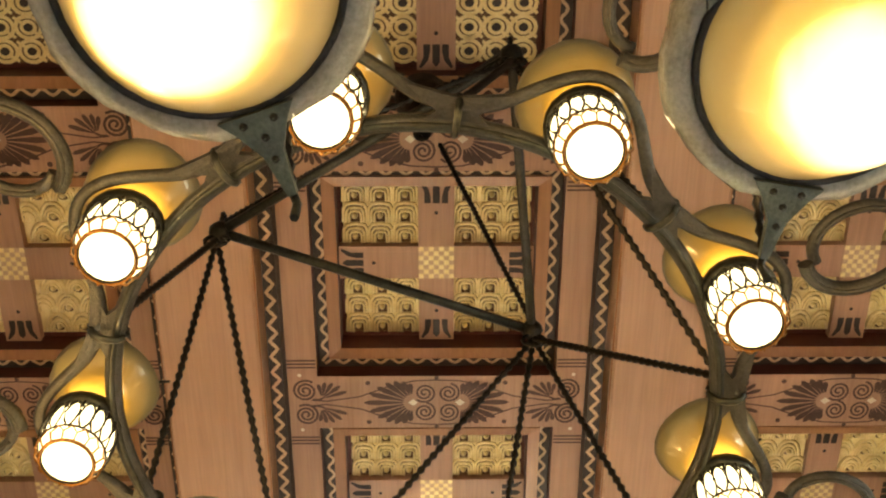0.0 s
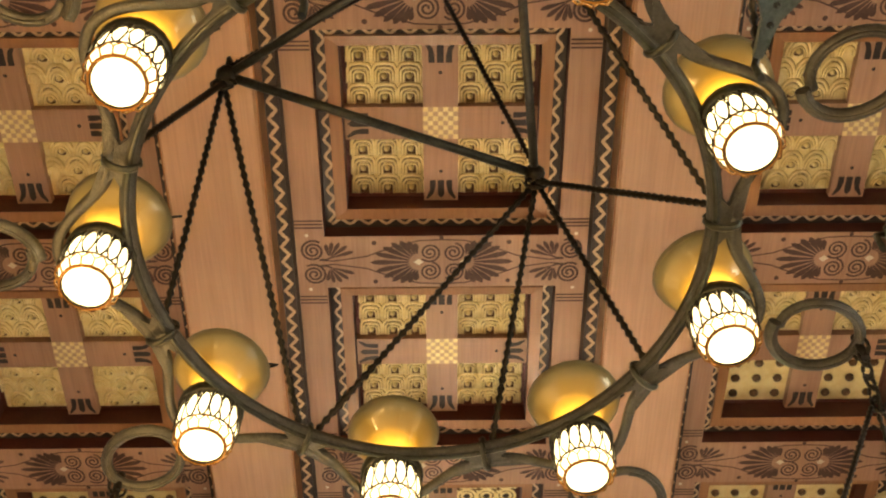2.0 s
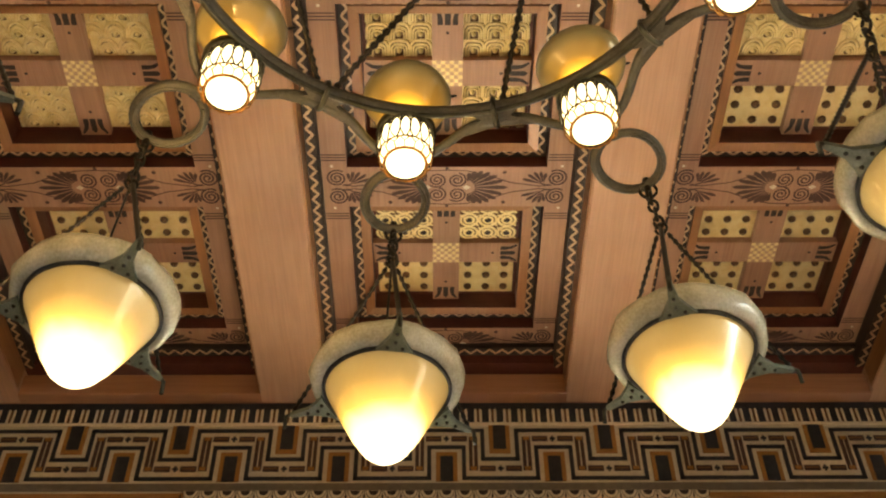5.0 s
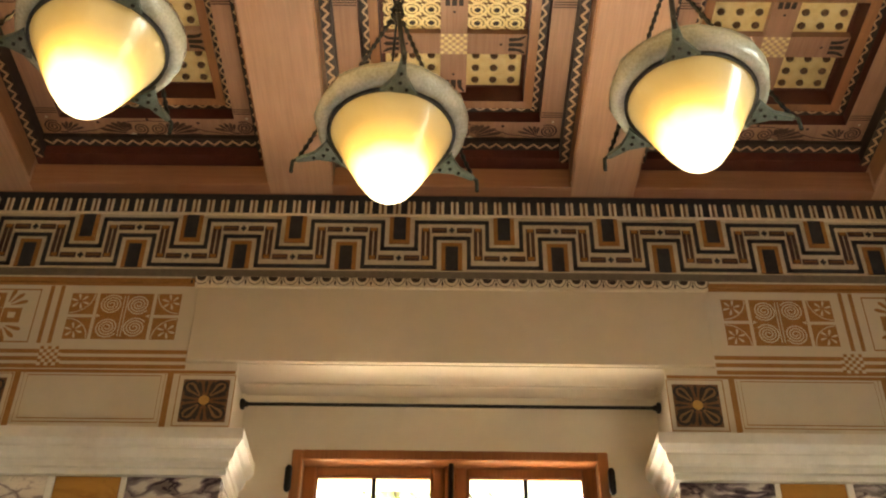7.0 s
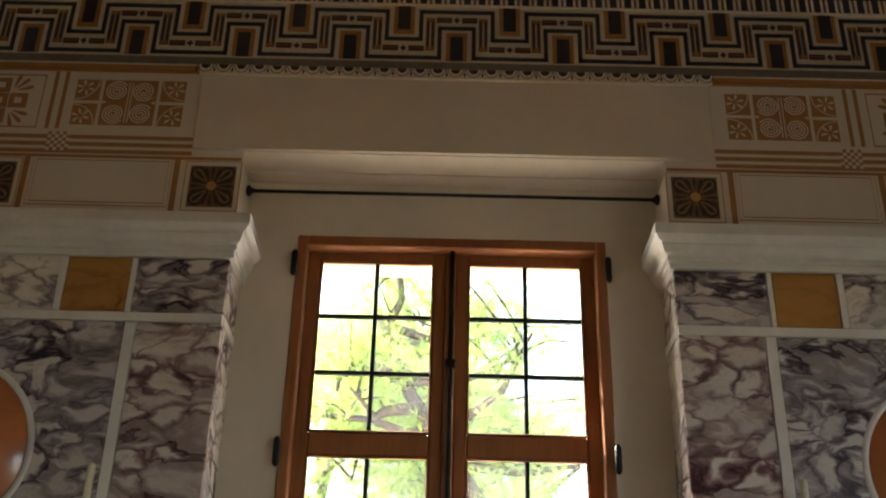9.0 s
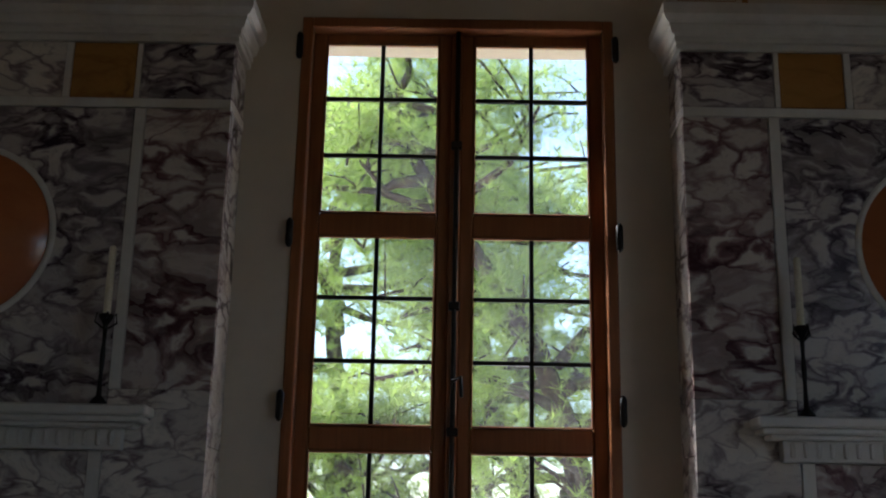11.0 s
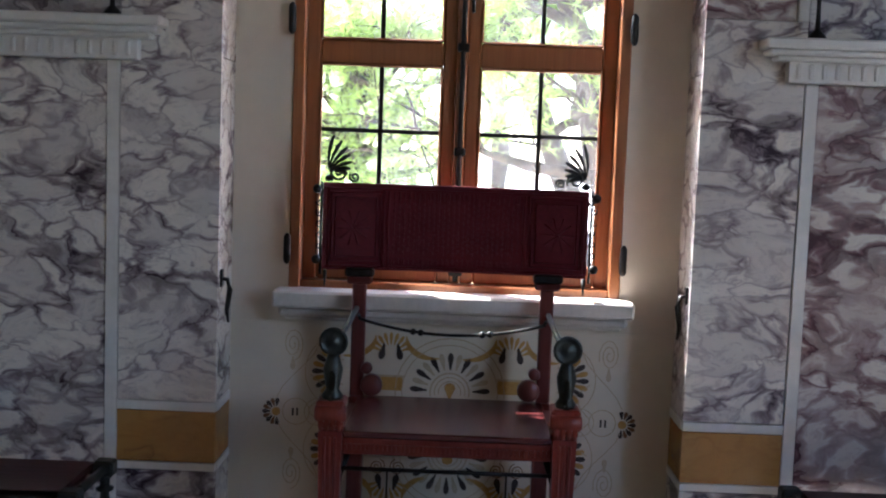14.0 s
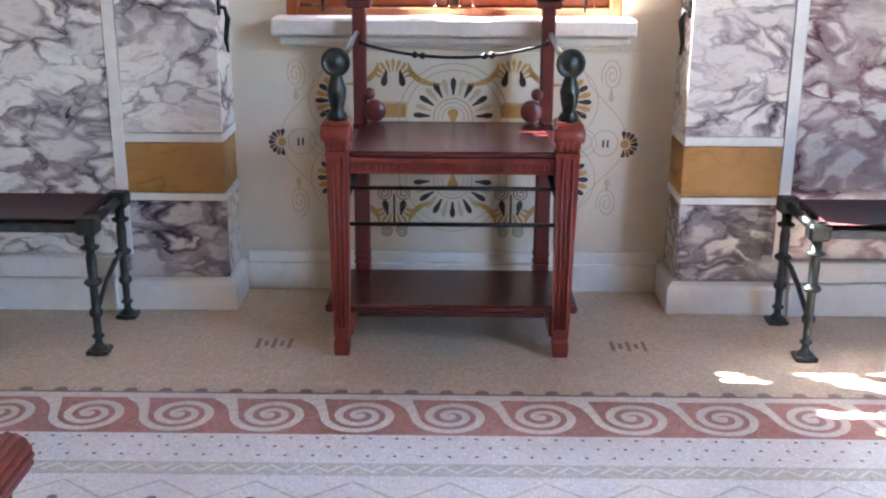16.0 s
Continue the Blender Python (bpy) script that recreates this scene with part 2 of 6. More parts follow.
for _m, _v in ((M_LEATHER, 0.18), (M_LEATHER2, 0.18), (M_SEAT, 0.5), (M_CHAIR, 0.3)):
    _m.node_tree.nodes["Principled BSDF"].inputs["Specular IOR Level"].default_value = _v
M_IRON = plain("black_iron", (0.016, 0.015, 0.014), (0.035, 0.032, 0.028), 0.45, 0.8, 25)
M_BRONZE = plain("patinated_bronze", (0.024, 0.024, 0.022), (0.068, 0.070, 0.067), 0.42, 0.3, 26, 0.5)
M_VERDI = plain("green_bronze", (0.10, 0.13, 0.11), (0.19, 0.22, 0.18), 0.5, 0.5, 30, 0.5)
M_DARKBRONZE = plain("dark_bronze", (0.03, 0.032, 0.028), (0.07, 0.075, 0.066), 0.38, 0.8, 20, 0.4)
M_GILT = plain("gilt_bronze", (0.20, 0.085, 0.02), (0.30, 0.14, 0.035), 0.4, 0.8, 30)
M_COLLAR = plain("pale_alabaster", (0.38, 0.37, 0.28), (0.58, 0.56, 0.46), 0.2, 0, 22, 0.5, 0.6)
M_CANDLE = plain("candle_wax", (0.74, 0.68, 0.5), (0.8, 0.75, 0.58), 0.5)
M_BOWL = glow("lit_alabaster_bowl", [(0.0, (1, 0.92, 0.68)), (0.34, (1.0, 0.76, 0.32)), (0.50, (0.40, 0.23, 0.045)), (0.72, (0.12, 0.068, 0.013)), (1.0, (0.045, 0.03, 0.008))], BOWL_GLOW, -0.155, 0.0, 0.3, (0.48, 0.42, 0.27))
M_FUNNEL = glow("lit_alabaster_funnel", [(0.0, (1, 0.66, 0.16)), (0.36, (0.85, 0.40, 0.045)), (0.6, (0.15, 0.07, 0.006)), (0.85, (0.012, 0.009, 0.003)), (1.0, (0.008, 0.007, 0.003))], FUNNEL_GLOW, 0.045, 0.15, 0.30, (0.16, 0.145, 0.09))
M_BULB, _t, _p = nodes_of("lit_frosted_glass")
_p.inputs["Emission Color"].default_value, _p.inputs["Emission Strength"].default_value = (1, 0.84, 0.47, 1), BULB_GLOW
M_GLASS, _t, _p = nodes_of("window_glass")
_p.inputs["Transmission Weight"].default_value, _p.inputs["Roughness"].default_value, _p.inputs["IOR"].default_value = 1.0, 0.0, 1.02
_p.inputs["Base Color"].default_value = (0.97, 0.98, 0.98, 1)
# a thin translucent film, added to imitate the veiling glare of the daylight
_d = _t.nodes.new("ShaderNodeBsdfTranslucent")
_d.inputs[0].default_value = (0.80, 0.83, 0.86, 1)
_x = _t.nodes.new("ShaderNodeMixShader")
_t.links.new(ramp(_t, tex_noise(_t, coords(_t, (1, 1, 1)), 9, 4), [(0.3, (0.006, 0.006, 0.006)), (0.7, (0.018, 0.018, 0.018))]), _x.inputs[0])
_t.links.new(_p.outputs[0], _x.inputs[1])
_t.links.new(_d.outputs[0], _x.inputs[2])
_t.links.new(_x.outputs[0], _t.nodes["Material Output"].inputs[0])


def mosaic(name, a, b, joint, size=0.011):
    """Small set stones, each a little different, with sunk joints."""
    m, t, p = nodes_of(name)
    v = coords(t, (1, 1.0, 1), False)
    vo = t.nodes.new("ShaderNodeTexVoronoi")
    vo.inputs["Scale"].default_value, vo.inputs["Randomness"].default_value = 1 / size, 0.75
    t.links.new(v, vo.inputs["Vector"])
    ed = t.nodes.new("ShaderNodeTexVoronoi")
    ed.feature = "DISTANCE_TO_EDGE"
    ed.inputs["Scale"].default_value, ed.inputs["Randomness"].default_value = 1 / size, 0.75
    t.links.new(v, ed.inputs["Vector"])
    sep = t.nodes.new("ShaderNodeSeparateColor")
    t.links.new(vo.outputs["Color"], sep.inputs[0])
    c = ramp(t, sep.outputs[0], [(0.0, a), (1.0, b)])
    wear = tex_noise(t, v, 3.5, 5)
    c = mix(t, ramp(t, wear, [(0.35, (0.32, 0.32, 0.32)), (0.62, (0, 0, 0))]), c, tuple(0.7 * x for x in a))
    gap = ramp(t, ed.outputs["Distance"], [(0.0, (1, 1, 1)), (0.09, (0, 0, 0))])
    c = mix(t, gap, c, joint)
    t.links.new(c, p.inputs["Base Color"])
    p.inputs["Roughness"].default_value = 0.4
    relief(t, p, ed.outputs["Distance"], 0.3, 0.001)
    return m


M_FLOOR = mosaic("buff_floor_mosaic", (0.52, 0.40, 0.28), (0.66, 0.54, 0.41), (0.40, 0.30, 0.21))
M_FWHITE = mosaic("white_floor_mosaic", (0.70, 0.67, 0.65), (0.82, 0.80, 0.78), (0.55, 0.51, 0.48))
M_FRED = mosaic("red_floor_mosaic", (0.40, 0.17, 0.13), (0.54, 0.27, 0.21), (0.3, 0.16, 0.13))
M_FGREY = mosaic("grey_floor_mosaic", (0.46, 0.44, 0.37), (0.64, 0.61, 0.53), (0.42, 0.39, 0.33))
M_FDARK = mosaic("dark_floor_mosaic", (0.17, 0.11, 0.09), (0.26, 0.17, 0.14), (0.2, 0.14, 0.12))
M_FCREAM = mosaic("cream_floor_mosaic", (0.64, 0.57, 0.50), (0.76, 0.70, 0.63), (0.45, 0.38, 0.33))


# ---- mesh tools ----
class Shape:
    """Collects vertices and faces, each face with the number of its material."""

    def __init__(self):
        self.v, self.f, self.k, self.s = [], [], [], []

    def face(self, pts, k=0, smooth=False):
        n = len(self.v)
        self.v += [tuple(p) for p in pts]
        self.f.append(tuple(range(n, n + len(pts))))
        self.k.append(k)
        self.s.append(smooth)

    def box(self, x0, x1, y0, y1, z0, z1, k=0, c=0.0):
        """A box, its edges cut back by c."""
        x0, x1, y0, y1, z0, z1 = min(x0, x1), max(x0, x1), min(y0, y1), max(y0, y1), min(z0, z1), max(z0, z1)
        c = min(c, (x1 - x0) * 0.45, (y1 - y0) * 0.45, (z1 - z0) * 0.45)
        n = len(self.v)
        if c <= 0:
            self.v += [(x, y, z) for x in (x0, x1) for y in (y0, y1) for z in (z0, z1)]
            fs = [(0, 1, 3, 2), (4, 6, 7, 5), (0, 4, 5, 1), (2, 3, 7, 6), (0, 2, 6, 4), (1, 5, 7, 3)]
        else:
            for x, sx in ((x0, 1), (x1, -1)):
                for y, sy in ((y0, 1), (y1, -1)):
                    for z, sz in ((z0, 1), (z1, -1)):
                        self.v += [(x, y + sy * c, z + sz * c), (x + sx * c, y, z + sz * c), (x + sx * c, y + sy * c, z)]
            i = lambda a, b, d, w: (a * 4 + b * 2 + d) * 3 + w  # noqa: E731
            fs = [(i(0, 0, 0, 0), i(0, 0, 1, 0), i(0, 1, 1, 0), i(0, 1, 0, 0)), (i(1, 0, 0, 0), i(1, 1, 0, 0), i(1, 1, 1, 0), i(1, 0, 1, 0)),
                  (i(0, 0, 0, 1), i(1, 0, 0, 1), i(1, 0, 1, 1), i(0, 0, 1, 1)), (i(0, 1, 0, 1), i(0, 1, 1, 1), i(1, 1, 1, 1), i(1, 1, 0, 1)),
                  (i(0, 0, 0, 2), i(0, 1, 0, 2), i(1, 1, 0, 2), i(1, 0, 0, 2)), (i(0, 0, 1, 2), i(1, 0, 1, 2), i(1, 1, 1, 2), i(0, 1, 1, 2))]
            for a in (0, 1):
                for b in (0, 1):
                    fs += [(i(a, b, 0, 0), i(a, b, 1, 0), i(a, b, 1, 1), i(a, b, 0, 1)), (i(a, 0, b, 0), i(a, 1, b, 0), i(a, 1, b, 2), i(a, 0, b, 2)),
                           (i(0, a, b, 1), i(1, a, b, 1), i(1, a, b, 2), i(0, a, b, 2))]
                    fs += [(i(a, b, d, 0), i(a, b, d, 1), i(a, b, d, 2)) for d in (0, 1)]
        self.f += [tuple(n + q for q in f) for f in fs]
        self.k += [k] * len(fs)
        self.s += [False] * len(fs)
        return self

    def lathe(self, prof, seg=20, at=(0, 0, 0), k=0, turn=None, wave=None):
        """Radii and heights turned round an upright axis; turn lays the axis another way."""
        n = len(self.v)
        turn = turn or Matrix.Identity(3)
        for j, (r, z) in enumerate(prof):
            for i in range(seg):
                a = 2 * math.pi * i / seg
                q = r * (wave(a, j) if wave else 1)
                self.v.append(tuple(Vector(at) + turn @ Vector((q * math.cos(a), q * math.sin(a), z))))
        for j in range(len(prof) - 1):
            for i in range(seg):
                b = (i + 1) % seg
                self.f.append((n + j * seg + i, n + j * seg + b, n + (j + 1) * seg + b, n + (j + 1) * seg + i))
                self.k.append(k)
                self.s.append(True)
        return self

    def tube(self, pts, r, seg=8, k=0, flat=1.0, closed=False, up=(0, 0, 1)):
        """A bar along points; r a number or one for each point; flat thins it along up."""
        pts = [Vector(p) for p in pts]
        n, m = len(self.v), len(pts)
        for i, p in enumerate(pts):
            a, b = (pts[i - 1], pts[(i + 1) % m]) if closed else (pts[max(i - 1, 0)], pts[min(i + 1, m - 1)])
            d = (b - a).normalized()
            s = d.cross(Vector(up))
            s = s.normalized() if s.length > 1e-4 else d.orthogonal().normalized()
            u = s.cross(d)
            q = r[i] if isinstance(r, (list, tuple)) else r
            for j in range(seg):
                w = 2 * math.pi * (j + 0.5) / seg
                self.v.append(tuple(p + s * (q * math.cos(w)) + u * (q * flat * math.sin(w))))
        for i in range(m if closed else m - 1):
            for j in range(seg):
                a, b = i * seg, ((i + 1) % m) * seg
                self.f.append((n + a + j, n + a + (j + 1) % seg, n + b + (j + 1) % seg, n + b + j))
                self.k.append(k)
                self.s.append(seg > 4)
        if not closed:
            self.f += [tuple(n + j for j in range(seg))[::-1], tuple(n + (m - 1) * seg + j for j in range(seg))]
            self.k += [k, k]
            self.s += [False, False]
        return self

    def ribbon(self, pts, w, put, k=0, closed=False):
        """A painted line: a flat strip along points of a surface; w one width or one for each point."""
        m = len(pts)
        n = len(self.v)
        for i, (x, y) in enumerate(pts):
            a, b = (pts[i - 1], pts[(i + 1) % m]) if closed else (pts[max(i - 1, 0)], pts[min(i + 1, m - 1)])
            dx, dy = b[0] - a[0], b[1] - a[1]
            h = math.hypot(dx, dy) or 1
            q = (w[i] if isinstance(w, (list, tuple)) else w) / 2
            self.v += [put(x - dy / h * q, y + dx / h * q), put(x + dy / h * q, y - dx / h * q)]
        for i in range(m if closed else m - 1):
            j = (i + 1) % m
            self.f.append((n + 2 * i, n + 2 * i + 1, n + 2 * j + 1, n + 2 * j))
            self.k.append(k)
            self.s.append(False)
        return self

    def patch(self, pts, put, k=0):
        self.face([put(x, y) for x, y in pts], k)
        return self

    def copy_of(self, other, dx=0, dy=0, dz=0, flip=1):
        n = len(self.v)
        self.v += [(flip * x + dx, y + dy, z + dz) for x, y, z in other.v]
        self.f += [tuple(n + i for i in f) for f in other.f]
        self.k += other.k
        self.s += other.s
        return self

    def mesh(self, name, *mats):
        me = bpy.data.meshes.new(name)
        me.from_pydata(self.v, [], self.f)
        for m in mats:
            me.materials.append(m)
        me.polygons.foreach_set("material_index", self.k)
        me.polygons.foreach_set("use_smooth", self.s)
        bm = bmesh.new()
        bm.from_mesh(me)
        bmesh.ops.recalc_face_normals(bm, faces=bm.faces)
        bm.to_mesh(me)
        bm.free()
        me.update()
        return me


def part(name, shape, mats, parent=None, label="", at=None):
    """Links a shape as one mesh object under a thing or a part."""
    data = shape if isinstance(shape, bpy.types.Mesh) else shape.mesh(name, *(mats if isinstance(mats, (list, tuple)) else [mats]))
    ob = new(name, data)
    if at is not None:
        ob.matrix_basis = at if isinstance(at, Matrix) else Matrix.Translation(at)
    ob.parent = parent
    if label:
        ob["label"] = label
    return ob


def thing(name, label, category, at=(0, 0, 0), group="", turn=0.0):
    ob = new(name)
    ob.empty_display_size = 0.05
    ob.matrix_basis = pose(*at, 0, 0, turn)
    return tagged(ob, label, category, group)


def structure(name, shape, mats, label, category):
    return tagged(part(name, shape, mats), label, category, "", "structure")


def spiral(cx, cy, r, turns, a0=0.0, way=1, n=26, inner=0.12):
    return [(cx + r * (inner + (1 - inner) * i / n) * math.cos(a0 + way * turns * 2 * math.pi * i / n),
             cy + r * (inner + (1 - inner) * i / n) * math.sin(a0 + way * turns * 2 * math.pi * i / n)) for i in range(n + 1)]


def petal(cx, cy, a, r0, r1, w):
    """A drop-shaped leaf that points away from a centre."""
    out = []
    for u, q in ((0, 0.25), (0.3, 0.55), (0.65, 1), (0.88, 0.8), (1, 0)):
        out.append((u, q))
    left = [(cx + (r0 + (r1 - r0) * u) * math.cos(a) - w * q / 2 * math.sin(a), cy + (r0 + (r1 - r0) * u) * math.sin(a) + w * q / 2 * math.cos(a)) for u, q in out]
    right = [(cx + (r0 + (r1 - r0) * u) * math.cos(a) + w * q / 2 * math.sin(a), cy + (r0 + (r1 - r0) * u) * math.sin(a) - w * q / 2 * math.cos(a)) for u, q in out[-2::-1]]
    return left + right


def disc(cx, cy, r, n=14, ry=None):
    return [(cx + r * math.cos(2 * math.pi * i / n), cy + (ry or r) * math.sin(2 * math.pi * i / n)) for i in range(n)]


def rect(x0, x1, y0, y1):
    return [(x0, y0), (x1, y0), (x1, y1), (x0, y1)]


# ---- the shell of the room ----
WALL, BACK = 5.0, 5.22           # face of the piers, face of the window niche
NICHE, TOP = 0.792, 3.674         # half width and head of the niche
structure("floor_slab", Shape().box(-3.3, 3.3, -2.6, 5.6, -0.2, -0.004), [M_FLOOR], "concrete bed under the mosaic floor", "floor")
structure("wall_south", Shape().box(-3.3, 3.3, -2.8, -2.6, 0, 4.9), [M_CREAM], "cream plastered wall behind", "wall")
structure("wall_west", Shape().box(-3.5, -3.3, -2.8, 5.6, 0, 4.9), [M_CREAM], "cream plastered side wall", "wall")
structure("wall_east", Shape().box(3.3, 3.5, -2.8, 1.0, 0, 4.9).box(3.3, 3.5, 2.3, 5.6, 0, 4.9).box(3.3, 3.5, 1.0, 2.3, 0, 0.95).box(3.3, 3.5, 1.0, 2.3, 3.5, 4.9),
          [M_CREAM], "cream plastered side wall with a tall window opening", "wall")
north = Shape()
north.box(-3.3, -NICHE - 0.02, WALL + 0.02, 5.6, 0, 4.9).box(NICHE + 0.02, 3.3, WALL + 0.02, 5.6, 0, 4.9)
north.box(-NICHE - 0.02, NICHE + 0.02, WALL + 0.004, 5.6, TOP, 4.9)
north.box(-NICHE - 0.02, -0.585, BACK, 5.36, 0, TOP).box(0.585, NICHE + 0.02, BACK, 5.36, 0, TOP)
north.box(-NICHE - 0.02, -0.66, 5.36, 5.6, 0, TOP).box(0.66, NICHE + 0.02, 5.36, 5.6, 0, TOP)
north.box(-0.585, 0.585, BACK, 5.36, 0, 1.006).box(-0.585, 0.585, BACK, 5.36, 3.43, TOP).box(-0.66, 0.66, 5.36, 5.6, 0, 1.0).box(-0.66, 0.66, 5.36, 5.6, 3.45, TOP)
wall_north = structure("wall_north", north, [M_CREAM], "cream plastered wall with a deep window niche", "wall")


# ---- coffered ceiling ----
ZB, ZR, ZF, ZC, ZG = 4.486, 4.67, 4.725, 4.77, 4.80     # beam, band, frame, cross and gold panel
BAY, ROW, FIRST = 1.246, 0.842, 4.404
CK = {n: i for i, n in enumerate(("beam", "wood", "orange", "red", "black", "brown", "tan", "gold", "golddark", "ivory"))}


def on(z, lift=0.0):
    return lambda x, y: (x, y, z - lift)


def gold_arches(s, x0, x1, y0, y1, kind):
    """Gilt relief of one recessed panel: 3 by 3 arched squares, scales, plaited rings or studs."""
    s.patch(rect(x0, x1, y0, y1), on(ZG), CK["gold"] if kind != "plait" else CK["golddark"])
    cx, cy = (x1 - x0) / 3, (y1 - y0) / 3
    for i in range(3):
        for j in range(3):
            ax, ay = x0 + cx * (i + 0.5), y0 + cy * (j + 0.5)
            if kind == "arches":
                for q, w in ((0.95, 0.013), (0.70, 0.0095), (0.47, 0.008)):
                    h, g = cx * 0.5 * q, cy * 0.5 * q
                    dy = cy * 0.5 * (1 - q) * 0.55
                    pts = [(ax - h * 1.02, ay + cy * 0.46), (ax - h * 0.98, ay + dy - g * 0.4), (ax - h * 0.72, ay + dy - g * 0.86), (ax, ay + dy - g),
                           (ax + h * 0.72, ay + dy - g * 0.86), (ax + h * 0.98, ay + dy - g * 0.4), (ax + h * 1.02, ay + cy * 0.46)]
                    s.tube([(px, py, ZG - 0.003 - 0.011 * (1 - q)) for px, py in pts], w / 2, 5, CK["gold"], 0.9)
                # brown lines and hollow: shading between the ridges put into the colour
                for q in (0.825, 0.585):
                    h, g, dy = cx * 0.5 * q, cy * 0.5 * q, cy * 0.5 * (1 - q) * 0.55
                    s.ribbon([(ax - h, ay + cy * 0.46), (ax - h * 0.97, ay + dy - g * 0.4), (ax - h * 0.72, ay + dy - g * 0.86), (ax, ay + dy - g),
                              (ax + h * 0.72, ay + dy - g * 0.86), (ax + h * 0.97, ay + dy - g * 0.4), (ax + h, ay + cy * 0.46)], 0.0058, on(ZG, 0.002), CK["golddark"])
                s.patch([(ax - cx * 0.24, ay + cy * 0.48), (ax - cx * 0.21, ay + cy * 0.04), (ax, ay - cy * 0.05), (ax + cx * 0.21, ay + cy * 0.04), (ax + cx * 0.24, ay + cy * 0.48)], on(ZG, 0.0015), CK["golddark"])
                s.lathe([(cx * 0.13, 0), (cx * 0.11, -0.012), (cx * 0.05, -0.018), (0.001, -0.019)], 8, (ax - cx * 0.03, ay + cy * 0.15, ZG), CK["gold"])
            elif kind == "scales":
                off = cx * 0.25 * (-1 if j % 2 else 1)
                for q, w in ((0.96, 0.014), (0.72, 0.010), (0.50, 0.008)):
                    pts = [(min(x1, max(x0, ax + off + cx * 0.52 * q * math.cos(u))), min(y1, max(y0, ay + cy * 0.4 - cy * 0.95 * q * math.sin(u))))
                           for u in [math.pi * v / 8 for v in range(9)]]
                    s.tube([(px, py, ZG - 0.003 - 0.008 * (1 - q)) for px, py in pts], w / 2, 5, CK["gold"])
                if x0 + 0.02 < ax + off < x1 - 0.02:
                    # hollow and groove of the scale, their shading painted brown
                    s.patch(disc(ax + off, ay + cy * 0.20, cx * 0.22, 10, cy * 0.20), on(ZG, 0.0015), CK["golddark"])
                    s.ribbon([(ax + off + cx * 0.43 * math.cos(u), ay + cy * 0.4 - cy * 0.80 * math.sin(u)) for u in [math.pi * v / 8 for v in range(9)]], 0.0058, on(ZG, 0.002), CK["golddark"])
                    s.lathe([(cx * 0.14, 0), (cx * 0.12, -0.012), (cx * 0.05, -0.017), (0.001, -0.018)], 8, (ax + off, ay + cy * 0.13, ZG), CK["gold"])
            elif kind == "plait":
                for q, w in ((0.92, 0.011), (0.5, 0.010)):
                    s.ribbon(disc(ax, ay, cx * 0.5 * q, 14, cy * 0.5 * q), w, on(ZG, 0.006), CK["gold"], True)
                s.ribbon([(ax - cx * 0.5, ay - cy * 0.42), (ax - cx * 0.1, ay - cy * 0.1), (ax + cx * 0.1, ay + cy * 0.1), (ax + cx * 0.5, ay + cy * 0.42)], 0.009, on(ZG, 0.0075), CK["gold"])
                s.patch(disc(ax, ay, cx * 0.17, 10, cy * 0.17), on(ZG, 0.008), CK["black"])
            else:
                s.lathe([(cx * 0.22, 0), (cx * 0.2, -0.008), (cx * 0.12, -0.012), (0.001, -0.013)], 8, (ax, ay, ZG), CK["golddark"])
    return s


def lotus(s, x, y, dx, dy):
    """Three dark leaves at the end of a cross arm, pointing along dx, dy."""
    put = on(ZC, 0.0015)
    turn = lambda u, v: (x + u * dx - v * dy, y + u * dy + v * dx)  # noqa: E731
    s.patch([turn(u, v) for u, v in ((0, -0.010), (0.05, -0.010), (0.062, 0), (0.05, 0.010), (0, 0.010))], put, CK["black"])
    for q in (1, -1):
        pts = [turn(u, q * v) for u, v in ((0, 0.016), (0, 0.034), (0.035, 0.034), (0.062, 0.046), (0.066, 0.040), (0.045, 0.022), (0.02, 0.016))]
        s.patch(pts if q > 0 else pts[::-1], put, CK["black"])
    s.patch(disc(*turn(-0.03, 0), 0.006, 8), put, CK["black"])


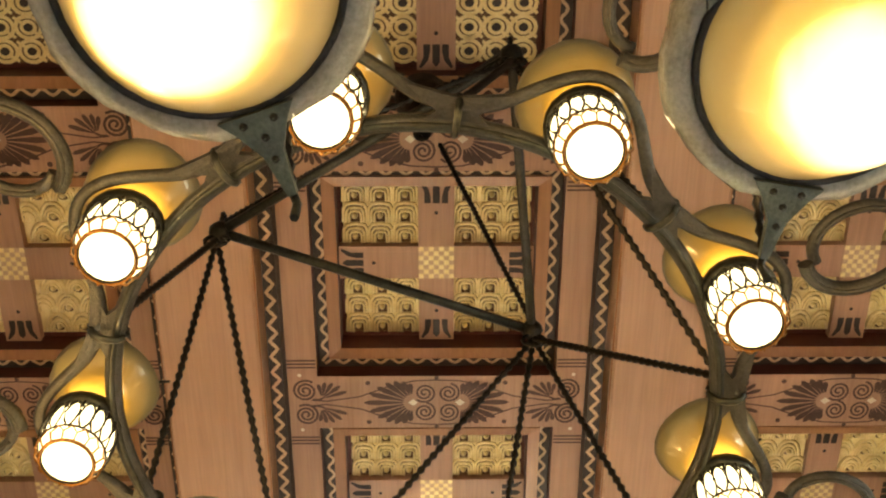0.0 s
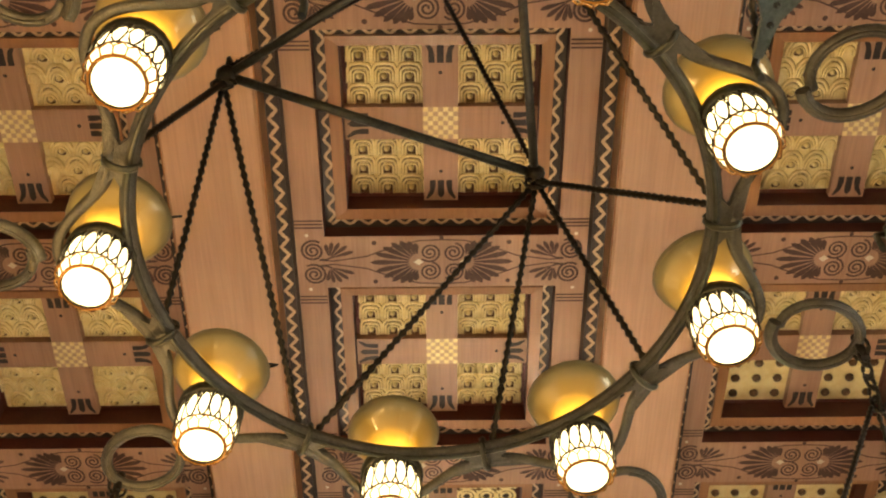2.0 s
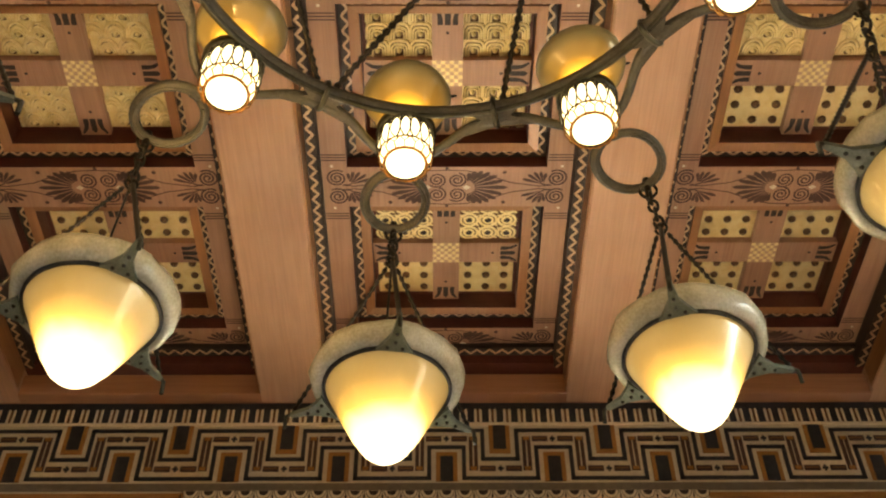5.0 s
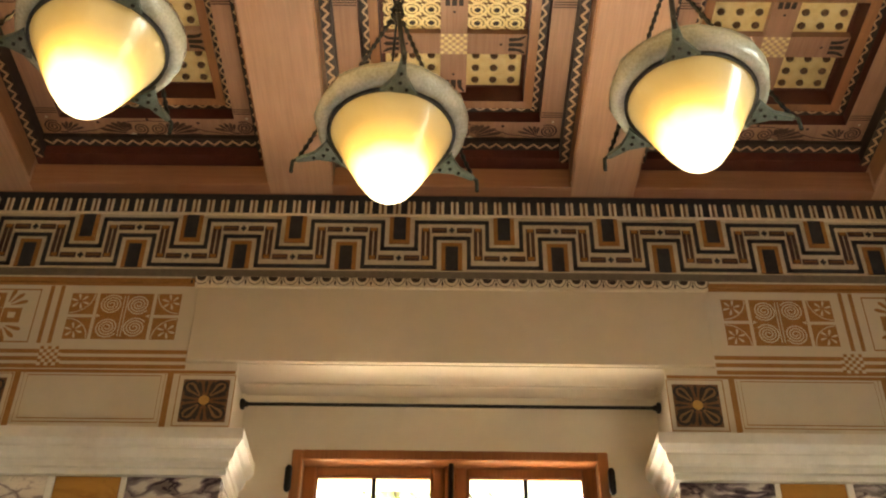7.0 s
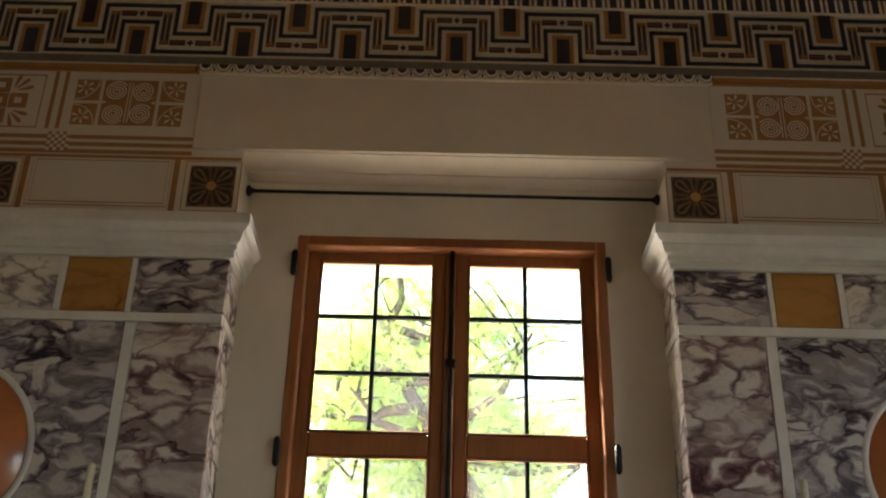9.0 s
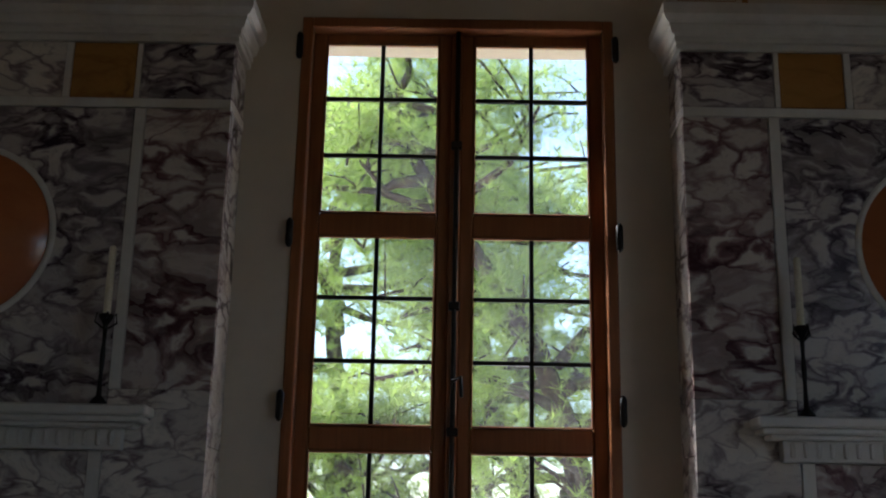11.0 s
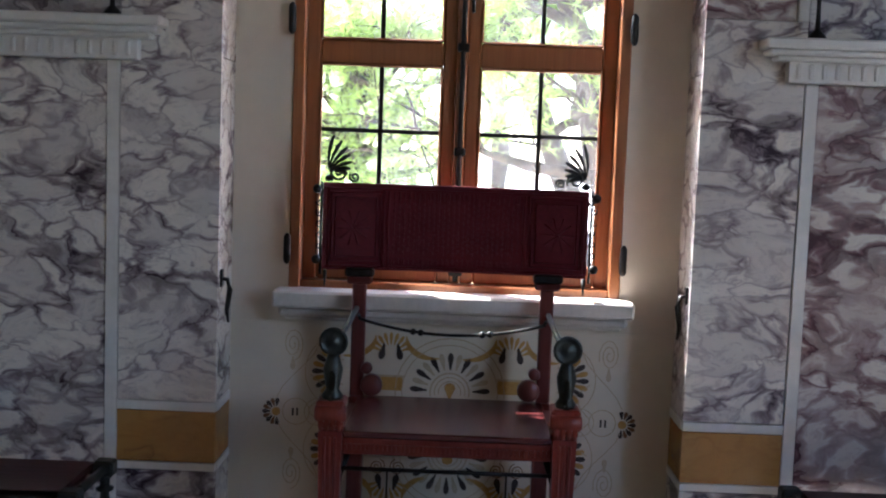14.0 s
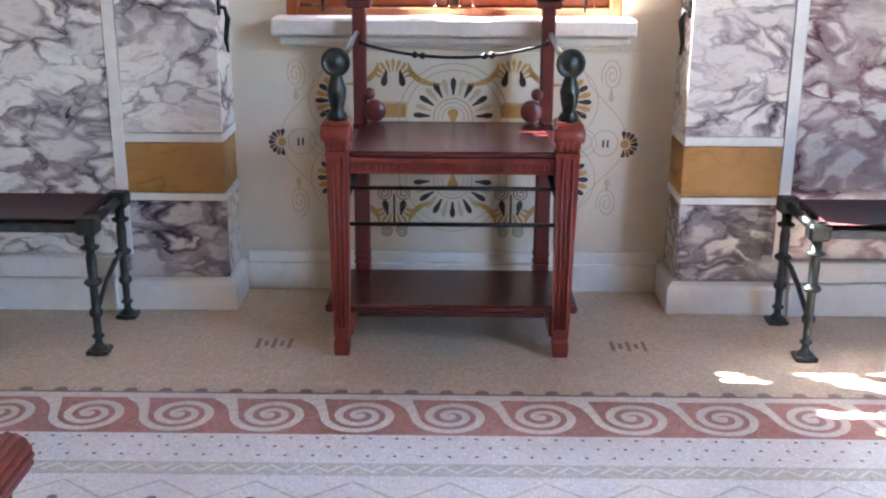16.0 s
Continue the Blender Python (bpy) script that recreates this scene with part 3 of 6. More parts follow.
def coffer(kinds):
    """One coffer with its stepped frame, cross and four gilt panels; kinds: near and far panels."""
    s = Shape()
    ox, oy, fx, fy, px, py, a = 0.355, 0.328, 0.285, 0.262, 0.27, 0.248, 0.052

    def border(x, y, x2, y2, z, z2, k):
        c1, c2 = [(-x, -y), (x, -y), (x, y), (-x, y)], [(-x2, -y2), (x2, -y2), (x2, y2), (-x2, y2)]
        for i in range(4):
            j = (i + 1) % 4
            s.face([(*c1[i], z), (*c1[j], z), (*c2[j], z2), (*c2[i], z2)], k)

    hx, hy = 0.446, ROW / 2
    border(hx, hy, ox, oy, ZR, ZR, CK["wood"])
    border(ox, oy, ox, oy, ZR, ZF, CK["red"])
    border(ox, oy, ox - 0.034, oy - 0.034, ZF, ZF, CK["black"])
    border(ox - 0.034, oy - 0.034, ox - 0.034, oy - 0.034, ZF, ZF - 0.012, CK["orange"])
    border(ox - 0.034, oy - 0.034, fx, fy, ZF - 0.012, ZF - 0.004, CK["orange"])
    border(fx, fy, fx, fy, ZF - 0.004, ZG, CK["red"])
    border(fx, fy, px, py, ZG, ZG, CK["red"])
    # scalloped ribbon in the black border
    put = on(ZF, 0.002)
    for sx in (-1, 1):
        n = 11
        pts = [(sx * (ox - 0.022 + 0.009 * math.cos(2 * math.pi * i / 6)), -oy + 0.02 + (2 * oy - 0.04) * i / (6 * n)) for i in range(6 * n + 1)]
        s.ribbon(pts, 0.009, put, CK["tan"])
        n = 12
        pts = [(-ox + 0.02 + (2 * ox - 0.04) * i / (6 * n), sx * (oy - 0.022 + 0.009 * math.cos(2 * math.pi * i / 6))) for i in range(6 * n + 1)]
        s.ribbon(pts, 0.009, put, CK["tan"])
    # cross
    s.box(-a, a, -fy + 0.001, -a, ZC, ZG, CK["wood"]).box(-a, a, a, fy - 0.001, ZC, ZG, CK["wood"])
    s.box(-fx + 0.001, fx - 0.001, -a, a, ZC, ZG, CK["wood"])
    for i in range(7):
        for j in range(7):
            x, y = -a + 2 * a * i / 7, -a + 2 * a * j / 7
            s.patch(rect(x, x + 2 * a / 7, y, y + 2 * a / 7), on(ZC, 0.0015), CK["gold"] if (i + j) % 2 == 0 else CK["tan"])
    for dx, dy in ((1, 0), (-1, 0), (0, 1), (0, -1)):
        lotus(s, dx * (fx - 0.072), dy * (fy - 0.072), dx, dy)
    for sx in (-1, 1):
        for (ya, yb), kind in (((-py, -a), kinds[0]), ((a, py), kinds[1])):
            gold_arches(s, min(sx * a, sx * px), max(sx * a, sx * px), ya, yb, kind)
    return s


def band(s):
    """Painted rosette band across a bay, about the line y = 0."""
    put, k = on(ZR, 0.002), CK["brown"]
    for sx in (-1, 1):
        for sy in (-1, 1):
            s.ribbon(spiral(sx * 0.036, sy * 0.034, 0.034, 2.3, 0.5, sx * sy, 34), 0.0065, put, k)
            s.ribbon(spiral(sx * 0.393, sy * 0.043, 0.038, 2.6, 1.6, sx * sy, 38), 0.0075, put, k)
            # half palmette beside the end spiral
            s.ribbon([(sx * 0.372, sy * 0.012), (sx * 0.352, sy * 0.012), (sx * 0.336, sy * 0.020)], 0.006, put, k)
            for i in range(5):
                w = 1.75 - 0.36 * i
                a = math.atan2(sy * math.sin(w), -sx * math.cos(w))
                s.patch(petal(sx * 0.344, sy * 0.016, a, 0.010, 0.052 + 0.007 * i, 0.0135), put, k)
            s.ribbon([(0, sy * 0.080), (sx * 0.07, sy * 0.077), (sx * 0.15, sy * 0.055), (sx * 0.23, sy * 0.022), (sx * 0.33, sy * 0.006), (sx * 0.375, sy * 0.010)], 0.0045, put, k)
            s.patch(disc(sx * 0.205, sy * 0.070, 0.008, 8), put, k)
        for i in range(-6, 7):
            a = (0 if sx > 0 else math.pi) + i * 0.235
            r = 0.150 - 0.0135 * abs(i)
            s.patch(petal(sx * 0.070, 0, a, 0.030, r, 0.0185), put, k)
        s.patch([(sx * 0.056, 0), (sx * 0.070, 0.012), (sx * 0.086, 0), (sx * 0.070, -0.012)], put, CK["ivory"])
    for sy in (-1, 1):
        s.patch(disc(0, sy * 0.088, 0.007, 8), put, k)
    return s


def side_lines(s):
    """Triple painted lines and dots on the borders beside a band."""
    put = on(ZR, 0.002)
    for sx in (-1, 1):
        for sy in (-1, 1):
            for i in range(3):
                y = sy * (0.125 + 0.012 * i)
                s.ribbon([(sx * 0.358, y), (sx * 0.444, y)], 0.0055, put, CK["brown"])
            s.patch(disc(sx * 0.408, sy * 0.098, 0.006, 8), put, CK["ivory"])
    return s


ceil = Shape()
rosettes = side_lines(band(Shape()))
shapes = {}
ROWS_DOWN = 6
Y0 = FIRST - (ROWS_DOWN - 0.5) * ROW
YE = FIRST + ROW / 2 + 0.07
for b in range(-2, 3):
    for r in range(ROWS_DOWN):
        if r == 0:
            kinds = ("plait", "studs") if b == 0 else ("studs", "studs")
        elif r == 3:
            kinds = ("plait", "plait")
        else:
            kinds = ("arches", "arches") if b == 0 else ("scales", "scales") if r > 1 else ("scales", "scales") if b < 0 else ("scales", "studs")
        if kinds not in shapes:
            shapes[kinds] = coffer(kinds)
        ceil.copy_of(shapes[kinds], b * BAY, FIRST - r * ROW)
        ceil.copy_of(rosettes, b * BAY, FIRST - (r - 0.5) * ROW)
    # border of the bay: sunk strip with a wavy ribbon, and the beam sides
    x = b * BAY
    for sx in (-1, 1):
        xa, xb = x + sx * 0.445, x + sx * 0.486
        ceil.box(xa, xb, Y0, YE, ZR - 0.07, ZR + 0.03, CK["black"])
        n = int((YE - Y0) / 0.052)
        pts = [(x + sx * (0.465 + 0.011 * (1 - abs((i % 4) - 2))), Y0 + (YE - Y0) * i / (4 * n)) for i in range(4 * n + 1)]
        ceil.ribbon(pts, 0.011, on(ZR - 0.07, 0.0015), CK["tan"])
        ceil.box(x + sx * 0.484, x + sx * 0.4895, Y0, YE, ZB + 0.010, ZR + 0.01, CK["orange"])
    ceil.box(x - 0.446, x + 0.446, YE - 0.07, YE - 0.018, ZR - 0.022, ZR + 0.03, CK["black"])
    pts = [(x - 0.44 + 0.88 * i / 68, YE - 0.044 + 0.012 * (1 - abs((i % 4) - 2))) for i in range(69)]
    ceil.ribbon(pts, 0.011, on(ZR - 0.022, 0.0015), CK["tan"])
    ceil.box(x - 0.488, x + 0.488, YE - 0.018, 4.95, ZR - 0.065, ZR + 0.03, CK["red"])
for i in range(-3, 3):
    x = (i + 0.5) * BAY
    ceil.box(x - 0.134, x + 0.134, Y0, 4.985, ZB, 4.86, CK["beam"], 0.006)
ceil.box(-3.3, 3.3, -2.6, Y0, 4.67, 4.86, CK["wood"])
ceil.box(-3.3, 3.3, -2.6, 5.0, 4.87, 5.0, CK["wood"])
structure("ceiling", ceil, [M_BEAM, M_WOOD, M_ORANGE, M_RED, M_BLACK, M_BROWN, M_TAN, M_GOLD, M_GOLDDARK, M_IVORY],
          "coffered wooden ceiling with gilt panels and stencilled bands", "ceiling")
structure("fascia_trim", Shape().box(-3.3, 3.3, 4.925, WALL, 4.487, 4.59, 0, 0.004), [M_FASCIA], "plain orange-brown wooden plate under the beams", "trim")

# ---- mosaic frieze ----
frieze = structure("frieze_trim", Shape().box(-3.3, 3.3, WALL - 0.012, WALL + 0.03, 4.055, 4.485), [M_GROUND], "black and ivory meander mosaic frieze on the wall", "frieze")
FY = WALL - 0.012


def on_wall(y, lift):
    return lambda x, z: (x, y - lift, z)


def strip(s, pts, w, y, k=0, d=0.004):
    """A raised line of mosaic along right-angled points of a wall."""
    for (xa, za), (xb, zb) in zip(pts, pts[1:]):
        s.box(min(xa, xb) - w / 2, max(xa, xb) + w / 2, y - d, y + 0.002, min(za, zb) - w / 2, max(za, zb) + w / 2, k)


unit = Shape()
PITCH, ZT, ZM = 0.422, 4.376, 4.098
H = PITCH / 2
# cells: black heart in an ochre border, hung from the top line and stood on the bottom line
for x, za, zb, zc in ((0, ZT - 0.006, ZT - 0.122, ZT - 0.142), (-H, ZT - 0.272, ZT - 0.156, ZT - 0.136)):
    unit.box(x - 0.042, x + 0.042, FY - 0.004, FY + 0.002, za, zc, 1).box(x - 0.025, x + 0.025, FY - 0.006, FY + 0.002, za, zb, 0)
# black lines that step round the cells
strip(unit, [(-H, ZT - 0.030), (-0.068, ZT - 0.030), (-0.068, ZT - 0.168), (0.068, ZT - 0.168), (0.068, ZT - 0.030), (H, ZT - 0.030)], 0.016, FY, 0)
strip(unit, [(-H, ZT - 0.112), (-H + 0.068, ZT - 0.112), (-H + 0.068, ZT - 0.258), (H - 0.068, ZT - 0.258), (H - 0.068, ZT - 0.112), (H, ZT - 0.112)], 0.016, FY, 0)
# brown dashes and small crosses between the lines
for x, z in ((0, ZT - 0.213), (-H, ZT - 0.071), (H, ZT - 0.071)):
    for q in (-1, 1):
        if abs(x + q * 0.02) < H:
            unit.box(x + q * 0.020, x + q * 0.082, FY - 0.004, FY + 0.002, z - 0.012, z + 0.012, 2).box(x + q * 0.026, x + q * 0.076, FY - 0.006, FY + 0.002, z - 0.003, z + 0.003, 3)
    if x <= 0:
        unit.box(x - 0.004, x + 0.004, FY - 0.004, FY + 0.002, z - 0.013, z + 0.013, 0).box(x - 0.011, x + 0.011, FY - 0.005, FY + 0.002, z - 0.004, z + 0.004, 0)
for q in (-1, 1):
    x = q * PITCH / 4
    for d in (-0.010, 0.010):
        unit.box(x + d - 0.007, x + d + 0.007, FY - 0.004, FY + 0.002, ZT - 0.222, ZT - 0.062, 2)
    for z in (ZT - 0.213, ZT - 0.071):
        unit.box(x - 0.012, x + 0.012, FY - 0.0055, FY + 0.002, z - 0.008, z + 0.008, 1)
unit_mesh = unit.mesh("meander_panel", M_BLUEBLACK, M_OCHRE, M_DASH, M_UMBER)
for i in range(-7, 8):
    part("meander_panel", unit_mesh, None, frieze, at=(0.212 + i * PITCH, 0, 0))
rails = Shape()
rails.box(-3.3, 3.3, FY - 0.006, FY + 0.002, ZT - 0.006, ZT + 0.008, 0)
part("border_line", rails, [M_IVORY], frieze)
part("tongue_ground", Shape().box(-3.3, 3.3, FY - 0.003, FY + 0.002, ZT + 0.008, 4.485), [M_BLUEBLACK], frieze, "black ground of the tongue course")
part("bottom_line", Shape().box(-3.3, 3.3, FY - 0.003, FY + 0.002, 4.062, 4.096), [M_SHADE], frieze, "grey-brown line")
tooth = Shape()
for q in (-1, 1):
    tooth.lathe([(0.0055, -0.034), (0.0065, -0.028), (0.0065, 0.026), (0.005, 0.033), (0.001, 0.036)], 8, (q * 0.0105, 0.001, 0))
tooth.box(-0.004, 0.004, -0.004, 0.002, -0.034, 0.030, 1)
tooth_mesh = tooth.mesh("tongue_tile", M_IVORY, M_UMBER)
for i in range(-56, 56):
    part("tongue_tile", tooth_mesh, None, frieze, at=(i * 0.0591 + 0.012, FY - 0.002, 4.419))
egg = Shape().box(-3.3, -1.0, WALL - 0.01, WALL + 0.02, 4.035, 4.06, 0).box(1.0, 3.3, WALL - 0.01, WALL + 0.02, 4.035, 4.06, 0)
part("ochre_line", egg, [M_OCHRE], frieze)
part("egg_and_dart_ground", Shape().box(-1.0, 1.0, WALL - 0.016, WALL + 0.02, 4.018, 4.062, 0), [M_IVORY], frieze)
dart = Shape().patch([(0.019 * math.cos(u), 0.019 + 0.021 * math.sin(u)) for u in [math.pi * (1 + j / 8) for j in range(9)]], on_wall(0, 0.002))
dart.ribbon([(0.029 * math.cos(u), 0.019 + 0.036 * math.sin(u)) for u in [math.pi * (1 + j / 10) for j in range(11)]], 0.003, on_wall(0, 0.002))
dart.patch(rect(-0.0365, -0.0335, -0.018, 0.019), on_wall(0, 0.002)).patch([(-0.035, -0.02), (-0.030, -0.006), (-0.035, 0.004), (-0.040, -0.006)], on_wall(0, 0.003))
dart_mesh = dart.mesh("egg_tile", M_BLACK, M_IVORY)
for i in range(-14, 15):
    part("egg_tile", dart_mesh, None, frieze, at=(i * 0.0698, WALL - 0.016, 4.041))
part("lintel_bead", Shape().box(-0.99, 0.99, WALL - 0.022, WALL + 0.02, 4.010, 4.019, 0, 0.003), [M_IVORY], frieze)
structure("lintel_trim", Shape().box(-0.986, 0.983, WALL - 0.012, WALL + 0.02, TOP + 0.004, 4.014, 0, 0.003), [M_LINTEL], "plain stone-coloured plaster lintel over the niche", "lintel")
structure("niche_soffit_trim", Shape().box(-NICHE, NICHE, WALL + 0.14, BACK, TOP - 0.010, TOP + 0.002, 0, 0.005),
          [M_CREAM], "cream moulding under the niche head", "trim")


# ---- piers: painted zone, marble cladding ----
def painted_zone(sx):
    """Cream field with ochre stencils above the marble; sx is the side of the window."""
    name = "west" if sx < 0 else "east"
    X = lambda x: sx * x  # noqa: E731
    s = Shape()
    s.box(X(NICHE), X(3.3), WALL, WALL + 0.02, 3.375, TOP).box(X(0.985), X(3.3), WALL, WALL + 0.02, TOP, 4.036)
    s.box(X(NICHE), X(NICHE + 0.02), WALL + 0.02, BACK, 3.375, TOP - 0.05)
    field = structure("painted_wall_" + name, s, [M_CREAM], "cream plaster with ochre stencilled panels", "wall")
    p = on_wall(WALL, 0.0015)
    P = lambda pts: [(X(x), z) for x, z in pts]  # noqa: E731
    s = Shape()
    for z in (3.656, 3.688, 3.720):
        s.patch(P(rect(0.985, 2.4, z - 0.009, z + 0.009)), p)
    s.patch(P(rect(0.985, 2.4, 4.022, 4.034)), p)
    for x in (1.505, 1.545, 1.985, 2.02):
        s.patch(P(rect(x, x + 0.016, 3.755, 4.02)), p)
    s.patch(P(rect(NICHE + 0.004, 3.0, 3.628, 3.642)), p)
    for x in (1.022, 1.585, 1.83):
        s.patch(P(rect(x, x + 0.022, 3.40, 3.632)), p)
    part("stencilled_lines", s, [M_OCHRE], field, "ochre painted bands")
    # square with spirals, and four small flowers
    s = Shape()
    x0, x1, z0, z1 = 1.045, 1.470, 3.775, 3.985
    s.patch(P(rect(x0, x0 + 0.095, z0, z0 + 0.098)), p).patch(P(rect(x0, x0 + 0.095, z1 - 0.098, z1)), p)
    s.patch(P(rect(x1 - 0.095, x1, z0, z0 + 0.098)), p).patch(P(rect(x1 - 0.095, x1, z1 - 0.098, z1)), p)
    cx = (x0 + x1) / 2
    for qx in (-1, 1):
        for qz in (-1, 1):
            s.ribbon(P(spiral(cx + qx * 0.052, (z0 + z1) / 2 + qz * 0.053, 0.045, 3.4, 0, qx * qz, 44)), 0.0055, on_wall(WALL, 0.003), 1)
    s.patch(P(rect(x0 + 0.108, x1 - 0.108, z0, z1)), p)
    for qx in (-1, 1):
        s.ribbon(P([(cx + qx * 0.006, z0 + 0.012), (cx + qx * 0.006, z1 - 0.012)]), 0.004, on_wall(WALL, 0.003), 1)
        for qz in (-1, 1):
            s.patch(P([(cx + qx * 0.102, (z0 + z1) / 2 + qz * 0.008), (cx + qx * 0.102, (z0 + z1) / 2 - qz * 0.001), (cx + qx * 0.085, (z0 + z1) / 2)]), on_wall(WALL, 0.003), 1)
    q = on_wall(WALL, 0.003)
    for fx in (x0 + 0.047, x1 - 0.047):
        for fz in (z0 + 0.049, z1 - 0.049):
            ox, oz = (1 if fx < cx else -1), (1 if fz < (z0 + z1) / 2 else -1)
            s.ribbon(P([(fx - ox * 0.045 + ox * 0.088 * math.cos(u), fz - oz * 0.047 + oz * 0.090 * math.sin(u)) for u in [math.pi / 2 * v / 10 for v in range(11)]]), 0.004, q, 1)
            for i in range(6):
                s.patch(P(petal(fx - ox * 0.010, fz - oz * 0.010, i * math.pi / 3 + 0.3, 0.008, 0.036, 0.010)), q, 1)
    part("stencilled_square", s, [M_OCHRE, M_CREAM], field, "ochre spirals and flowers")
    # square with blocks and corner fans
    s = Shape()
    cx, cz = 1.76, 3.88
    for i in range(-1, 2):
        for j in range(-1, 2):
            if (i + j) % 2 or (i == 0 and j == 0):
                s.patch(P(rect(cx + i * 0.075 - 0.036, cx + i * 0.075 + 0.036, cz + j * 0.07 - 0.034, cz + j * 0.07 + 0.034)), p)
                s.patch(P(rect(cx + i * 0.075 - 0.014, cx + i * 0.075 + 0.014, cz + j * 0.07 - 0.013, cz + j * 0.07 + 0.013)), q, 1)
            else:
                for a in range(3):
                    s.patch(P(petal(cx + i * 0.045, cz + j * 0.042, math.atan2(j, i) + (a - 1) * 0.5, 0.02, 0.085, 0.018)), p)
    s.ribbon(P(rect(cx - 0.165, cx + 0.165, cz - 0.12, cz + 0.12)), 0.008, p, 0, True)
    part("stencilled_square", s, [M_OCHRE, M_CREAM], field, "ochre blocks and leaf fans")
    s = Shape()
    for i in range(6):
        for j in range(6):
            s.patch(P(rect(1.455 + i * 0.014, 1.469 + i * 0.014, 3.657 + j * 0.014, 3.671 + j * 0.014)), on_wall(WALL, 0.003), (i + j) % 2)
    part("stencilled_check", s, [M_OCHRE, M_CREAM], field)
    s = Shape()
    for d in (0.0, 0.014):
        s.ribbon(P(rect(1.052 + d, 1.572 - d, 3.425 + d, 3.632 - d)), 0.004, p, 0, True)
    part("thin_outline", s, [M_OCHRE], field)
    s = Shape()
    s.patch(P(rect(NICHE + 0.004, 3.0, 3.378, 3.404)), p)
    for fx in (0.895, 1.715):
        s.patch(P(rect(fx - 0.085, fx + 0.085, 3.428, 3.604)), p, 0)
        for i in range(4):
            a = i * math.pi / 2
            for d in (-0.34, 0, 0.34):
                s.patch(P(petal(fx, 3.516, a + d, 0.034, 0.084, 0.012)), q, 1)
            s.patch(P(petal(fx, 3.516, a + math.pi / 4, 0.016, 0.108, 0.060)), q, 1)
            s.patch(P(petal(fx, 3.516, a + math.pi / 4, 0.026, 0.098, 0.040)), on_wall(WALL, 0.004), 3)
            s.patch(P(petal(fx, 3.516, a + math.pi / 4, 0.036, 0.092, 0.016)), on_wall(WALL, 0.005), 1)
        s.patch(P(disc(fx, 3.516, 0.020, 12)), on_wall(WALL, 0.006), 4)
        s.ribbon(P(rect(fx - 0.103, fx + 0.103, 3.412, 3.622)), 0.005, q, 2, True)
    part("flower_square", s, [M_UMBER, M_BLACK, M_OCHRE, M_TAN2, M_GOLDOCHRE], field, "dark brown four-petalled flower squares")
    return field


def moulding(sx, prof, x_to, y_to, label, name):
    """A moulded course along the front of a pier, turned into the niche."""
    s = Shape()
    rows = []
    for d, z in prof:
        rows.append([(sx * x_to, WALL - d, z), (sx * (NICHE - d), WALL - d, z), (sx * (NICHE - d), y_to, z)])
    for a, b in zip(rows, rows[1:]):
        for i in range(2):
            s.face([a[i], a[i + 1], b[i + 1], b[i]])
    s.face([rows[0][i] for i in range(3)] + [(sx * NICHE, y_to, prof[0][1]), (sx * NICHE, WALL, prof[0][1]), (sx * x_to, WALL, prof[0][1])])
    s.face([rows[-1][i] for i in range(3)] + [(sx * NICHE, y_to, prof[-1][1]), (sx * NICHE, WALL, prof[-1][1]), (sx * x_to, WALL, prof[-1][1])])
    return structure(name, s, [M_WHITE], label, "moulding")


def slab(parent, name, x0, x1, z0, z1, mat, y0=WALL, y1=WALL + 0.02, c=0.002, label=""):
    """One sawn slab, its origin at its middle."""
    x0, x1 = min(x0, x1), max(x0, x1)
    cx, cy, cz = (x0 + x1) / 2, (y0 + y1) / 2, (z0 + z1) / 2
    hx, hy, hz = (x1 - x0) / 2, (y1 - y0) / 2, (z1 - z0) / 2
    return part(name, Shape().box(-hx, hx, -hy, hy, -hz, hz, 0, c), [mat], parent, label, (cx, cy, cz))


